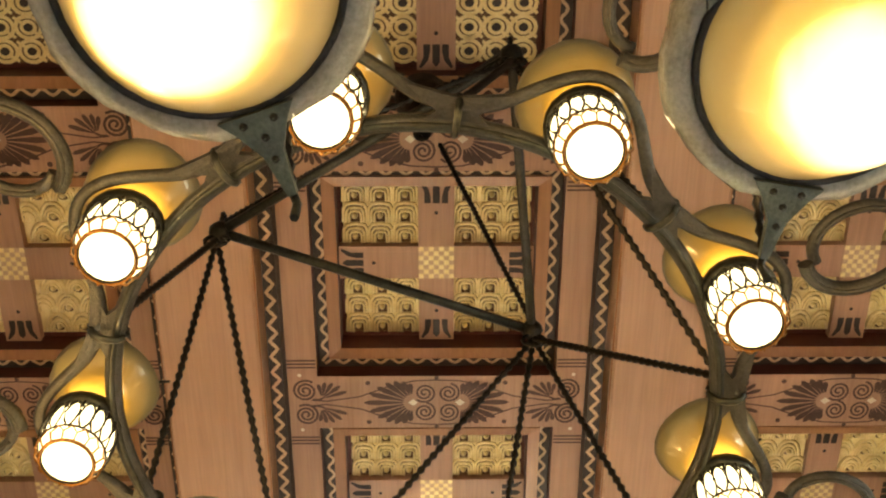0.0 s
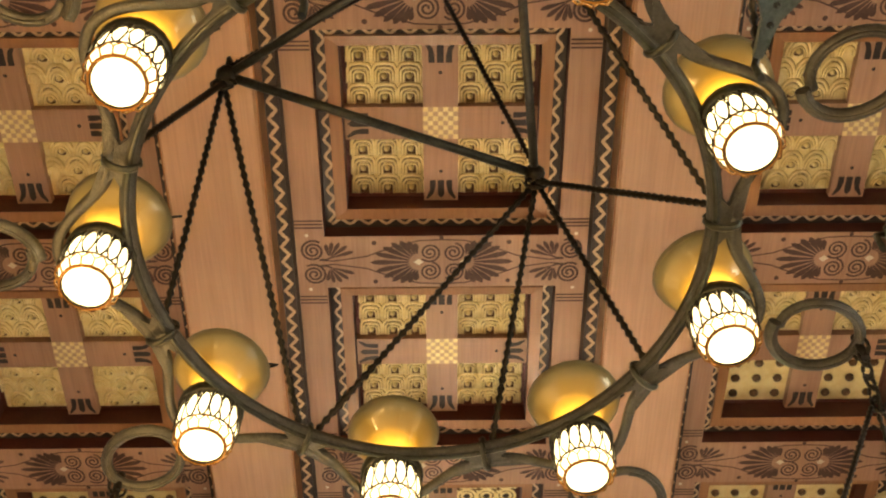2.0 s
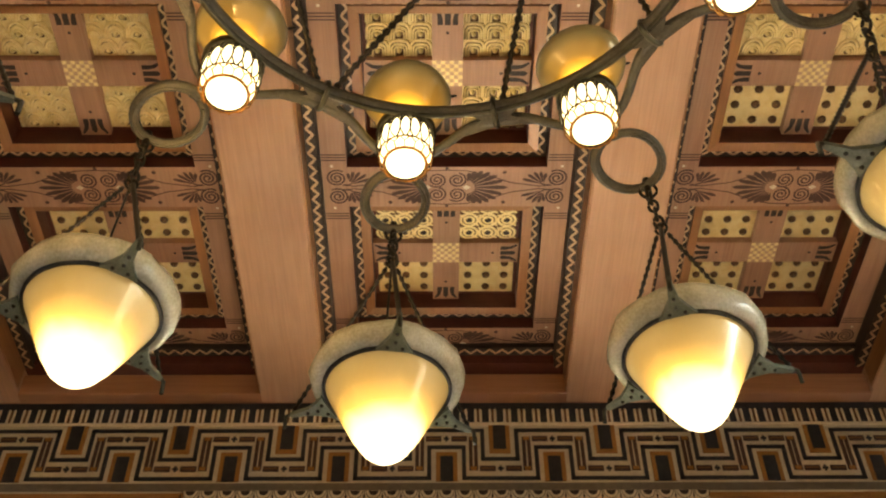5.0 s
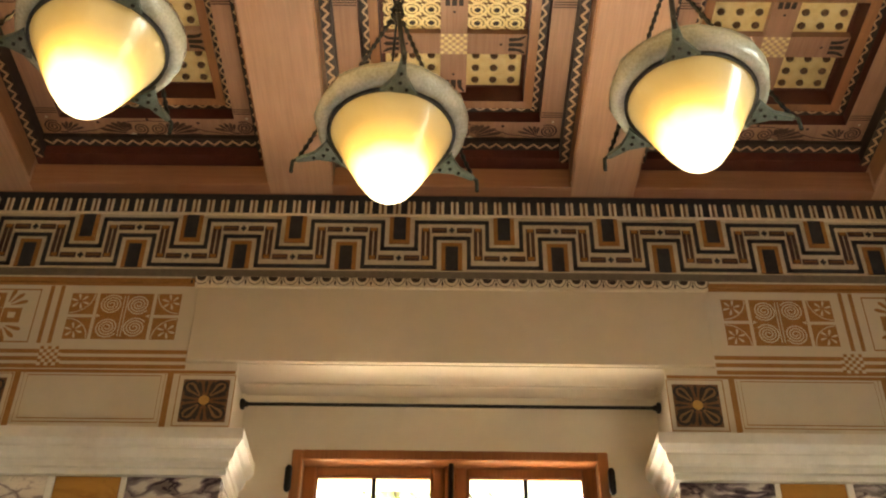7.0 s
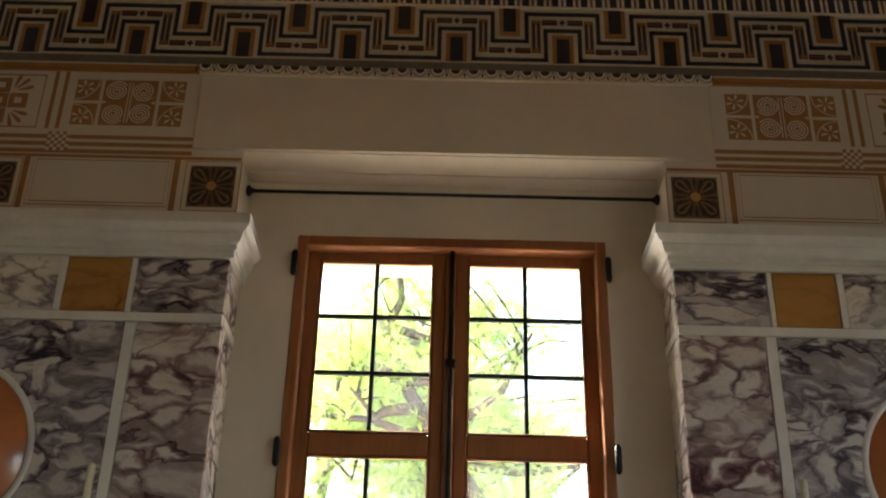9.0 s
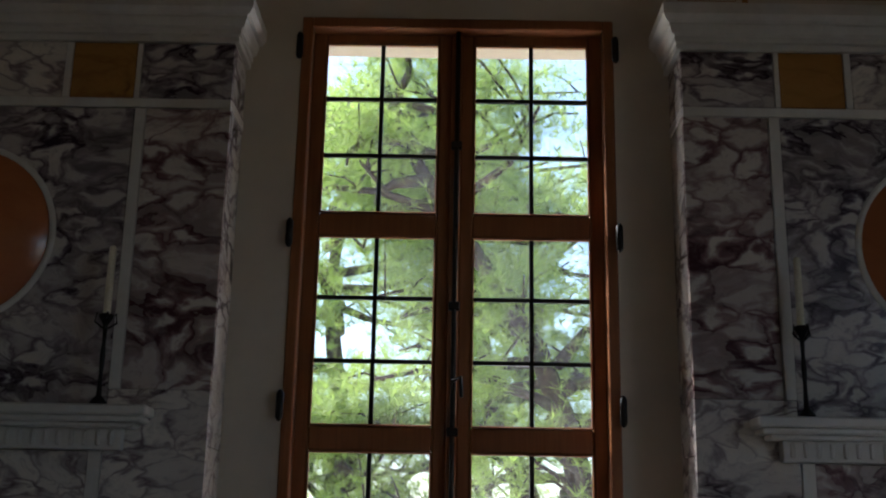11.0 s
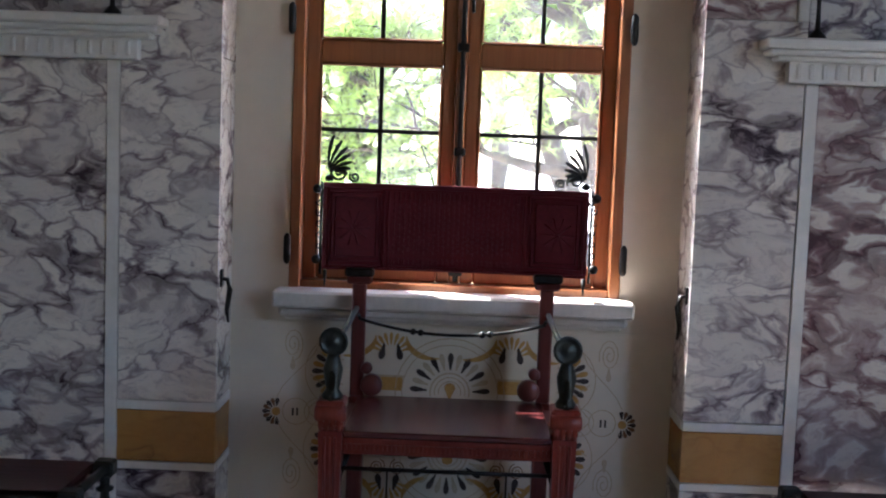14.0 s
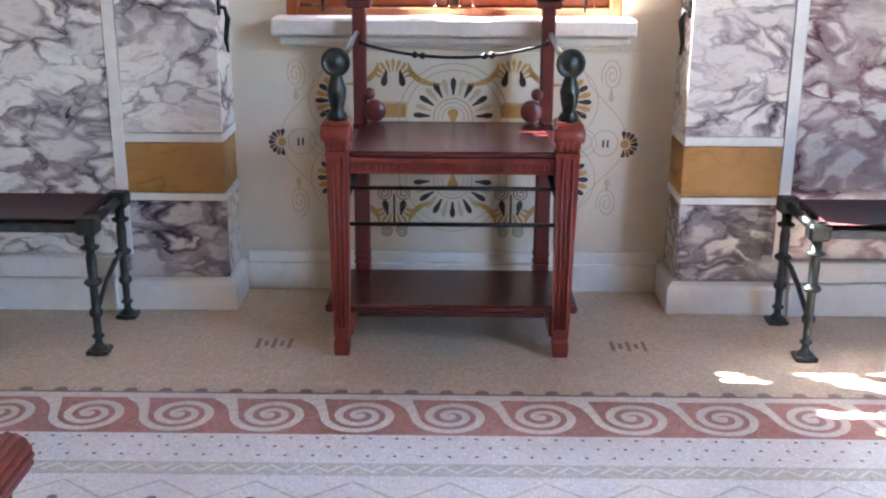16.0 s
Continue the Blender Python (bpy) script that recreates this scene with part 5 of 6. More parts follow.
lamp_ring = thing("chandelier", "round bronze chandelier with nine lit alabaster cups on chains", "chandelier", (CX, CY, RZ))
part("inner_ring", Shape().tube([around(i * 4, RR) for i in range(90)], 0.0115, 8, 0, 0.9, True), [M_BRONZE], lamp_ring)
part("ring_groove", Shape().tube([around(i * 4, RR, -0.010) for i in range(90)], 0.005, 6, 0, 0.8, True), [M_DARKBRONZE], lamp_ring)
for i in range(9):
    a = 17 + 40 * i
    # scalloped outer strap round each lamp
    pts, rad = [], []
    for j in range(41):
        u = abs(j - 20) / 20
        pts.append(around(a + (j - 20), RR + 0.028 + 0.080 * (0.5 + 0.5 * math.cos(math.pi * min(1, u * 1.12))) ** 1.1))
        rad.append(0.0082 + 0.003 * u ** 3)
    part("outer_strap", Shape().tube(pts, rad, 8, 0, 0.8), [M_BRONZE], lamp_ring)
    # forked plate between two lamps, with a tie ring
    b = a + 20
    s = Shape()
    for q in (-1, 1):
        s.tube([around(b + q * 7, RR, 0), around(b + q * 3, RR + 0.006, 0), around(b, RR + 0.02, 0)], [0.008, 0.010, 0.009], 8, 0, 0.7)
        s.tube([around(b + q * 7, RR + 0.042, 0), around(b + q * 3, RR + 0.03, 0), around(b, RR + 0.018, 0)], [0.008, 0.010, 0.009], 8, 0, 0.7)
    web = [(-8, RR - 0.004), (0, RR - 0.002), (8, RR - 0.004), (3.4, RR + 0.018), (8, RR + 0.050), (0, RR + 0.036), (-8, RR + 0.050), (-3.4, RR + 0.018)]
    for z in (-0.007, 0.005):
        s.face([around(b + d, r, z) for d, r in web])
    for j in range(8):
        (d0, r0), (d1, r1) = web[j], web[(j + 1) % 8]
        s.face([around(b + d0, r0, -0.007), around(b + d1, r1, -0.007), around(b + d1, r1, 0.005), around(b + d0, r0, 0.005)])
    part("forked_plate", s, [M_BRONZE], lamp_ring)
    c = Vector(around(b, RR + 0.012))
    d = Vector(around(b, 1.0)).normalized()
    s = Shape().tube([c + d * (0.024 * math.cos(w)) + Vector((0, 0, 0.024 * math.sin(w))) for w in [2 * math.pi * j / 14 for j in range(14)]], 0.005, 6, 0, 1, True)
    part("tie_ring", s, [M_DARKBRONZE], lamp_ring)
    # scroll that carries a pendant
    pts = []
    for j in range(29):
        u = j / 28
        w = radians(185 - 372 * u)
        r = 0.064 - 0.013 * max(0, u - 0.45) / 0.55
        pts.append(Vector(around(a, RR + 0.108 + 0.100)) + Vector(around(a, 1.0)).normalized() * (r * 1.12 * math.cos(w)) + Vector(around(a + 90, 1.0)) * (r * 0.92 * math.sin(w)) + Vector((0, 0, 0.012 * u)))
    s = Shape().tube(pts, [0.0105 - 0.0025 * j / 28 for j in range(29)], 8, 0, 0.9)
    s.tube([p + Vector((0, 0, -0.0085)) for p in pts[:26]], 0.003, 6)
    part("scroll_arm", s, [M_BRONZE], lamp_ring)
    # cup lamp: glowing glass in a pierced gilt basket below an alabaster funnel
    lx = around(a, RR + 0.045, -0.05)
    lamp = part("cup_lamp", Shape().lathe([(0.044, 0.034), (0.050, 0.036), (0.052, 0.044), (0.051, 0.054), (0.043, 0.057)], 20), [M_DARKBRONZE], lamp_ring, "pierced cup lamp with a lit alabaster funnel", lx)
    part("glass", Shape().lathe([(0.001, -0.040), (0.022, -0.039), (0.034, -0.034), (0.043, -0.016), (0.0465, 0.008), (0.0445, 0.03), (0.042, 0.045), (0.001, 0.046)], 18), [M_BULB], lamp, "glowing frosted glass")
    s = Shape()
    n = 16
    for j in range(n):
        w = 2 * math.pi * (j + 0.12 * math.sin(5.1 * j + i)) / n
        for q in (-1, 1):
            s.tube([(r * math.cos(w + q * d), r * math.sin(w + q * d), z) for r, d, z in ((0.0462, 0.02, 0.037), (0.048, 0.13, 0.024), (0.049, 0.19, 0.008), (0.0475, 0.14, -0.008), (0.0448, 0.03, -0.019))], 0.0017, 4)
        s.tube([(0.0478 * math.cos(w + math.pi / n), 0.0478 * math.sin(w + math.pi / n), 0.034), (0.049 * math.cos(w + math.pi / n), 0.049 * math.sin(w + math.pi / n), 0.021)], 0.0024, 4)
    for r, z in ((0.0455, -0.018), (0.034, -0.037)):
        s.tube([(r * math.cos(2 * math.pi * j / 20), r * math.sin(2 * math.pi * j / 20), z) for j in range(20)], 0.0017, 5, 0, 1, True)
    tagged(part("basket", s, [M_IRON], lamp, "openwork basket"), kind="stuff")
    part("basket_rim", Shape().lathe([(0.0345, -0.040), (0.0355, -0.0415), (0.038, -0.039), (0.038, -0.036), (0.0355, -0.037)], 20), [M_GILT], lamp, "gilt bottom rim")
    s = Shape()
    for j in range(16):
        w = 2 * math.pi * j / 16
        s.tube([(0.0452 * math.cos(w - 0.18), 0.0452 * math.sin(w - 0.18), -0.019), (0.045 * math.cos(w), 0.045 * math.sin(w), -0.030), (0.0452 * math.cos(w + 0.18), 0.0452 * math.sin(w + 0.18), -0.019)], 0.0014, 4)
        s.tube([(0.045 * math.cos(w), 0.045 * math.sin(w), -0.030), (0.038 * math.cos(w), 0.038 * math.sin(w), -0.040)], 0.0016, 4)
    tagged(part("gilt_tracery", s, [M_GILT], lamp, "gilt openwork skirt"), kind="stuff")
    part("funnel", Shape().lathe([(0.041, 0.052), (0.039, 0.075), (0.040, 0.098), (0.050, 0.112), (0.064, 0.122), (0.076, 0.138), (0.079, 0.152), (0.076, 0.152), (0.066, 0.134), (0.040, 0.112), (0.035, 0.098), (0.034, 0.06)], 24, wave=lambda w, j: 1 + 0.02 * math.sin(3 * w + j)), [M_FUNNEL], lamp, "honey-coloured alabaster funnel")
    s = Shape().tube([Vector((0.075, 0, 0.15)), Vector((0.088, 0.01, 0.17)), Vector((0.06, 0.03, 0.20)), Vector((0.0, 0.045, 0.195)), Vector((-0.05, 0.02, 0.165))], 0.002, 5)
    part("wire", s, [M_IRON], lamp)
NODES = ((-0.343, -0.053), (0.202, 0.145), (0.150, -0.364))
NZ = 0.455
for j, (x, y) in enumerate(NODES):
    x2, y2 = NODES[(j + 1) % 3]
    part("spreader_bar", Shape().tube([(x, y, NZ), (x2, y2, NZ)], 0.0085, 8), [M_BRONZE if j == 1 else M_DARKBRONZE], lamp_ring, "straight bronze spreader bar")
    s = Shape().lathe([(0.001, -0.022), (0.014, -0.018), (0.02, 0), (0.014, 0.018), (0.001, 0.022)], 10, (x, y, NZ))
    s.tube([(x + 0.02 * math.cos(w), y, NZ - 0.035 + 0.02 * math.sin(w)) for w in [2 * math.pi * k / 12 for k in range(12)]], 0.004, 5, 0, 1, True)
    s.tube([(x, y + 0.018 * math.cos(w), NZ + 0.035 + 0.018 * math.sin(w)) for w in [2 * math.pi * k / 12 for k in range(12)]], 0.004, 5, 0, 1, True)
    part("hook", s, [M_IRON], lamp_ring)
    for a in ((117, 157, 197), (117, 77, 37, -3), (-3, -43, -83, -123))[j]:
        s = Shape()
        chain(s, (x, y, NZ - 0.03), around(a + (2 if j == 0 else -2), RR + 0.005, 0.018))
        part("chain", s, [M_IRON], lamp_ring)
s = Shape()
for x, y in NODES:
    chain(s, (x, y, NZ + 0.04), (0.0 + x * 0.2, y * 0.2 - 0.0, 1.10))
s.lathe([(0.001, 1.08), (0.02, 1.09), (0.025, 1.15), (0.06, 1.30), (0.07, 1.33), (0.001, 1.335)], 16)
s.tube([(0, 0, 1.3), (0, 0, 1.50)], 0.012, 8)
part("hanging_chain", s, [M_IRON], lamp_ring)

# nine pendants under the scrolls
PR, PZ = 0.688, 2.755
pend = thing("pendant_lamp", "lit cone-shaped alabaster pendant with bronze lugs under the chandelier", "pendant lamp", (CX + around(17, PR)[0], CY + around(17, PR)[1], PZ), "pendants round the chandelier", 17)
prof = [(0.001, -0.152), (0.016, -0.150), (0.028, -0.144), (0.040, -0.133), (0.058, -0.106), (0.080, -0.064), (0.098, -0.026), (0.109, -0.004), (0.111, 0.004), (0.106, 0.004), (0.09, -0.03), (0.05, -0.10), (0.001, -0.13)]
part("bowl", Shape().lathe(prof, 40, wave=lambda w, j: 1 + 0.008 * math.sin(2 * w + 1)), [M_BOWL], pend, "glowing yellow-white alabaster cone")
part("collar", Shape().lathe([(0.113, 0.0), (0.122, -0.006), (0.134, 0.002), (0.139, 0.022), (0.134, 0.042), (0.120, 0.048), (0.117, 0.04), (0.126, 0.03), (0.128, 0.016), (0.120, 0.008), (0.113, 0.008)], 44, wave=lambda w, j: 1 + 0.012 * math.sin(7 * w + j) + 0.008 * math.sin(17 * w)), [M_COLLAR], pend, "chipped pale alabaster collar")
part("band", Shape().lathe([(0.109, -0.006), (0.1135, -0.008), (0.1155, 0.0), (0.113, 0.006), (0.108, 0.004)], 40), [M_BRONZE], pend, "bronze band")
for j in range(3):
    m = Matrix.Rotation(radians(120 * j + 180), 4, "Z")
    s = Shape()
    top = [(0.113, -0.032), (0.126, -0.022), (0.15, -0.009), (0.19, -0.004), (0.19, 0.004), (0.15, 0.009), (0.126, 0.022), (0.113, 0.032)]
    for z, r in ((-0.012, 1), (-0.004, -1)):
        s.face([(x, y, z + 0.06 * (x - 0.112)) for x, y in (top if r > 0 else top[::-1])])
    for u in range(8):
        (xa, ya), (xb, yb) = top[u], top[(u + 1) % 8]
        s.face([(xa, ya, -0.012 + 0.06 * (xa - 0.112)), (xb, yb, -0.012 + 0.06 * (xb - 0.112)), (xb, yb, -0.004 + 0.06 * (xb - 0.112)), (xa, ya, -0.004 + 0.06 * (xa - 0.112))])
    lug = part("lug", s, [M_VERDI], pend, "green bronze bracket", m)
    for x, y in ((0.121, 0.013), (0.121, -0.013), (0.135, 0.0), (0.155, 0.0)):
        part("rivet", Shape().lathe([(0.001, -0.0165), (0.003, -0.015), (0.004, -0.011)], 6, (x, y, 0.06 * (x - 0.112))), [M_DARKBRONZE], lug)
    part("hook", Shape().tube([(0.186, 0, -0.002), (0.199, 0, -0.004), (0.2, 0, -0.03)], 0.004, 6), [M_DARKBRONZE], lug)
    s = Shape()
    chain(s, (0.186, 0, 0.002), (0.012, 0, 0.31), 0.0042)
    part("chain", s, [M_IRON], pend, at=m)
s = Shape()
s.tube([(0.00165 * math.cos(w), 0.011 * math.cos(w), 0.32 + 0.014 * math.sin(w)) for w in [2 * math.pi * k / 12 for k in range(12)]], 0.0032, 5, 0, 1, True)
s.tube([(0.03, 0, 0.01), (0.018, 0.005, 0.16), (0.004, 0, 0.33)], 0.0025, 5)
part("cable", s, [M_IRON], pend)
part("lamp_cap", Shape().lathe([(0.001, -0.03), (0.02, -0.03), (0.022, 0.0), (0.012, 0.012), (0.001, 0.014)], 12), [M_DARKBRONZE], pend)
HUNG = ((18.5, 0.685, 0.9), (56.2, 0.686, 0.89), (97.2, 0.655, 0.89), (137.2, 0.69, 0.89), (177, 0.685, 0.92), (217, 0.685, 0.95), (256.8, 0.695, 1.02), (299, 0.694, 0.93), (337, 0.69, 0.92))
hung = []
for i, (a, r, k) in enumerate(HUNG):
    x, y, _ = around(a, r)
    ob = copy_thing(pend, pose(CX + x, CY + y, PZ, 0, 0, a + (7 * ((i * 5) % 7) - 20))) if i else pend
    if not i:
        pend.matrix_basis = pose(CX + x, CY + y, PZ, 0, 0, a)
    ob.scale = (k, k, k)
    hung.append((ob, i, x, y, a, k))
    li = new("lamp_bulb_light", bpy.data.lights.new("lamp_bulb_light", "POINT"))
    li.data.energy, li.data.color, li.data.shadow_soft_size = LAMP_WATTS * (0.28, 0.34, 0.68, 1.35, 1.7, 1.65, 1.15, 0.6, 0.42)[i], (1.0, 0.66, 0.30), 0.05
    li.location = (CX + x, CY + y, PZ + 0.03)
for ob, i, x, y, a, k in hung:
    # links up to the scroll's far end
    m = pose(CX + x, CY + y, PZ, 0, 0, a + ((7 * ((i * 5) % 7) - 20) if i else 0)) @ Matrix.Diagonal((k, k, k, 1))
    ex, ey, _ = around(17 + 40 * i, RR + 0.108 + 0.086 + 0.085)
    end = m.inverted() @ Vector((CX + ex, CY + ey, RZ - 0.008))
    low = Vector((0, 0, 0.315))
    n = max(3, round((end - low).length / 0.026))
    for u in range(n + 1):
        c = low.lerp(end, u / n)
        rr, q = (0.017, 0.022) if u == n else (0.009, 0.017)
        out = Vector((math.cos(1.6 * u), math.sin(1.6 * u), 0))
        part("link", Shape().tube([c + out * (rr * math.cos(w)) + Vector((0, 0, q * math.sin(w))) for w in [2 * math.pi * h / 12 for h in range(12)]], 0.0036, 5, 0, 1, True), [M_IRON], ob)
    part("hanger", Shape().tube([end + Vector((0, 0, 0.006 * g / k)) for g in range(-4, 6)], 0.008, 8), [M_IRON], ob)


# ---- armchair before the window ----
chair = thing("armchair", "tall red mahogany armchair with leather back before the window", "armchair")
LEG, FRONT, REAR = 0.350, 4.585, 5.055


def leg_shape(x, y, top, w0, w1):
    s = Shape()
    rows = [(0.0, w0 * 0.9), (0.02, w0), (0.05, w0), (0.06, w0 * 0.86), (0.075, w0), (top * 0.6, (w0 + w1) / 2), (top, w1)]
    for (za, a), (zb, b) in zip(rows, rows[1:]):
        n = len(s.v)
        s.v += [(x + q * a / 2, y + r * a / 2, za) for q, r in ((-1, -1), (1, -1), (1, 1), (-1, 1))] + [(x + q * b / 2, y + r * b / 2, zb) for q, r in ((-1, -1), (1, -1), (1, 1), (-1, 1))]
        s.f += [(n + i, n + (i + 1) % 4, n + 4 + (i + 1) % 4, n + 4 + i) for i in range(4)]
        s.k += [0] * 4
        s.s += [False] * 4
    s.box(x - w0 * 0.45, x + w0 * 0.45, y - w0 * 0.45, y + w0 * 0.45, 0, 0.004)
    return s


for sx in (-1, 1):
    lg = part("leg", leg_shape(sx * LEG, FRONT, 0.672, 0.050, 0.072), [M_CHAIR], chair)
    for u in (-0.016, 0, 0.016):
        part("fillet", Shape().tube([(sx * LEG + u * 0.8, FRONT - 0.028, 0.10), (sx * LEG + u, FRONT - 0.0365, 0.655)], 0.004, 6), [M_CHAIR], lg)
    s = Shape().box(sx * LEG - 0.044, sx * LEG + 0.044, FRONT - 0.048, FRONT + 0.055, 0.742, 0.766, 0, 0.008).box(sx * LEG - 0.038, sx * LEG + 0.038, FRONT - 0.042, FRONT + 0.05, 0.672, 0.737, 0, 0.012)
    for u in range(4):
        s.tube([(sx * LEG - 0.027 + u * 0.018, FRONT - 0.044, 0.735), (sx * LEG - 0.027 + u * 0.018, FRONT - 0.052, 0.71), (sx * LEG - 0.027 + u * 0.018, FRONT - 0.042, 0.678)], 0.008, 6)
    s.lathe([(0.001, -0.047), (0.02, -0.047), (0.027, -0.040), (0.027, 0.040), (0.02, 0.047), (0.001, 0.047)], 16, (sx * LEG, FRONT - 0.036, 0.728), 0, Matrix.Rotation(radians(90), 3, "Y"))
    part("arm_block", s, [M_CHAIR], chair, "carved mahogany arm block with a front roll")
    s = Shape().lathe([(0.001, 0), (0.03, 0), (0.032, 0.012), (0.02, 0.03), (0.026, 0.06), (0.030, 0.09), (0.020, 0.125), (0.016, 0.135), (0.001, 0.137)], 14, (sx * LEG, FRONT, 0.765))
    s.tube([(sx * LEG, FRONT - 0.03, 0.767), (sx * LEG, FRONT - 0.034, 0.80), (sx * LEG, FRONT - 0.016, 0.86)], [0.011, 0.009, 0.012], 8)
    s.tube([(sx * LEG, FRONT + 0.02, 0.84), (sx * LEG, FRONT + 0.05, 0.82), (sx * LEG, FRONT + 0.06, 0.775)], [0.016, 0.014, 0.01], 8)
    part("bronze_support", s, [M_DARKBRONZE], chair, "dark bronze arm support")
    s = Shape().lathe([(0.001, -0.016), (0.03, -0.014), (0.043, -0.006), (0.044, 0.004), (0.036, 0.010), (0.034, 0.004), (0.016, 0.006), (0.010, 0.014), (0.001, 0.015)], 24, (sx * LEG, FRONT - 0.002, 0.938), 0, Matrix.Rotation(radians(90), 3, "X"))
    part("arm_roundel", s, [M_DARKBRONZE], chair, "dark bronze roundel")
    s = Shape().tube([(sx * LEG, FRONT + 0.01, 0.93), (sx * 0.335, 4.8, 0.945), (sx * 0.325, REAR - 0.02, 0.975)], 0.009, 8)
    part("arm_rod", s, [M_DARKBRONZE], chair)
    # rear post, its shade put into the darker mahogany
    s = Shape().box(sx * 0.292, sx * 0.345, REAR - 0.028, REAR + 0.028, 0.0, 0.67, 0, 0.006)
    for z in (0.10, 0.13, 0.16, 0.19):
        s.box(sx * 0.288, sx * 0.349, REAR - 0.032, REAR + 0.032, z, z + 0.012, 0, 0.005)
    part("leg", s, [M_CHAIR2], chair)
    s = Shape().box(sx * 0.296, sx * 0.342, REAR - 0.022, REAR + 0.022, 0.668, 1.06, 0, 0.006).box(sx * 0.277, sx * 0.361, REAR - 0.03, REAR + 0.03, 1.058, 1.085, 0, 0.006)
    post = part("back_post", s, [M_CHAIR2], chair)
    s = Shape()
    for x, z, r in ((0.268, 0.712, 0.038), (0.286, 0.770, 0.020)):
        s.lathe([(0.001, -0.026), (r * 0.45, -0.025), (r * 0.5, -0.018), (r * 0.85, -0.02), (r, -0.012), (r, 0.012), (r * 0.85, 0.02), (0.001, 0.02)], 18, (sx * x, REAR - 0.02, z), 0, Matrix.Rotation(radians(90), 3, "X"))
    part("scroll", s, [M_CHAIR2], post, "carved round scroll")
    part("bracket", Shape().box(sx * 0.27, sx * 0.368, REAR - 0.036, REAR + 0.01, 1.083, 1.112, 0, 0.006), [M_IRON], chair, "black iron bracket")
    # palmette and side ornament of the back
    s = Shape()
    bx = sx * 0.445
    s.lathe([(0.001, 0), (0.012, 0.002), (0.016, 0.012), (0.008, 0.022), (0.001, 0.024)], 10, (bx - sx * 0.012, REAR, 1.40))
    leaves = []
    for i in range(7):
        a = radians(101 - i * 15) if sx < 0 else radians(79 + i * 15)
        c = Vector((bx - sx * 0.012, REAR, 1.435))
        pts = [c + Vector((math.cos(a + sx * 0.3 * u), 0, math.sin(a + sx * 0.3 * u))) * ((0.004 + 0.118 * u) * (1 - 0.082 * i)) for u in (0, 0.25, 0.5, 0.75, 1)]
        leaves.append(Shape().tube(pts, [0.003, 0.004, 0.006, 0.008, 0.0045], 6, 0, 0.6, up=(0, 1, 0)))
    for r, u, v in ((0.030, 0.046, 0.032), (0.018, 0.098, 0.018)):
        s.tube([(x, REAR, z) for x, z in spiral(bx - sx * u, 1.40 + v, r, 1.6, 0, sx)], 0.0045, 6, 0, 0.8, up=(0, 1, 0))
    fan = part("palmette", s, [M_IRON], chair, "openwork bronze palmette")
    for leaf in leaves:
        part("petal", leaf, [M_IRON], fan)
    s = Shape().tube([(bx + sx * 0.012, REAR, 1.085), (bx + sx * 0.012, REAR, 1.40)], 0.005, 6)
    for u in range(7):
        s.tube([(x, REAR, z) for x, z in spiral(bx + sx * 0.018, 1.14 + u * 0.038, 0.013, 1.3, u, sx)], 0.003, 5, 0, 0.8, up=(0, 1, 0))
    for z in (1.135, 1.375):
        s.lathe([(0.001, -0.01), (0.012, -0.006), (0.016, 0), (0.012, 0.006), (0.001, 0.01)], 12, (bx + sx * 0.025, REAR - 0.015, z), 0, Matrix.Rotation(radians(90), 3, "X"))
    s.tube([(bx - sx * 0.005, REAR, 1.10), (bx - sx * 0.005, REAR, 1.045)], [0.008, 0.003], 8)
    part("side_ornament", s, [M_IRON], chair, "pierced bronze side ornament")
# bowed leather back
s = Shape()
N = 24
for j in range(N):
    for z0, z1, q in ((1.104, 1.398, 0),):
        xa, xb = -0.448 + 0.892 * j / N, -0.448 + 0.892 * (j + 1) / N
        ya, yb = (REAR - 0.03 + 0.05 * (1 - (2 * t / N - 1) ** 2) for t in (j, j + 1))
        for d, w in ((0, 1), (0.02, -1)):
            s.face([(xa, ya + d, z0), (xb, yb + d, z0), (xb, yb + d, z1), (xa, ya + d, z1)], 0, True)
        s.face([(xa, ya, z1), (xb, yb, z1), (xb, yb + 0.02, z1), (xa, ya + 0.02, z1)])
        s.face([(xa, ya, z0), (xb, yb, z0), (xb, yb + 0.02, z0), (xa, ya + 0.02, z0)])
for x in (-0.448, 0.444):
    s.face([(x, REAR - 0.03, 1.104), (x, REAR - 0.01, 1.104), (x, REAR - 0.01, 1.398), (x, REAR - 0.03, 1.398)])
back = part("backrest", s, [M_LEATHER], chair, "dark red tooled leather back panel")
bow = lambda x: REAR - 0.031 + 0.05 * (1 - (x / 0.446) ** 2)  # noqa: E731
s = Shape()
for j in range(26):
    x = -0.21 + 0.42 * j / 25
    s.tube([(x, bow(x), 1.348), (x, bow(x), 1.378)], 0.0042 if j % 2 else 0.003, 5)
    s.tube([(x, bow(x), 1.126), (x, bow(x), 1.146)], 0.0035, 5)
    for r in range(9):
        z = 1.160 + 0.0205 * r + (0.0095 if j % 2 else 0)
        s.tube([(x, bow(x), z), (x, bow(x), z + 0.012)], [0.0025, 0.0042], 5)
tagged(part("tooled_field", s, [M_LEATHER2], back, "rows of small tooled beads"), kind="stuff")
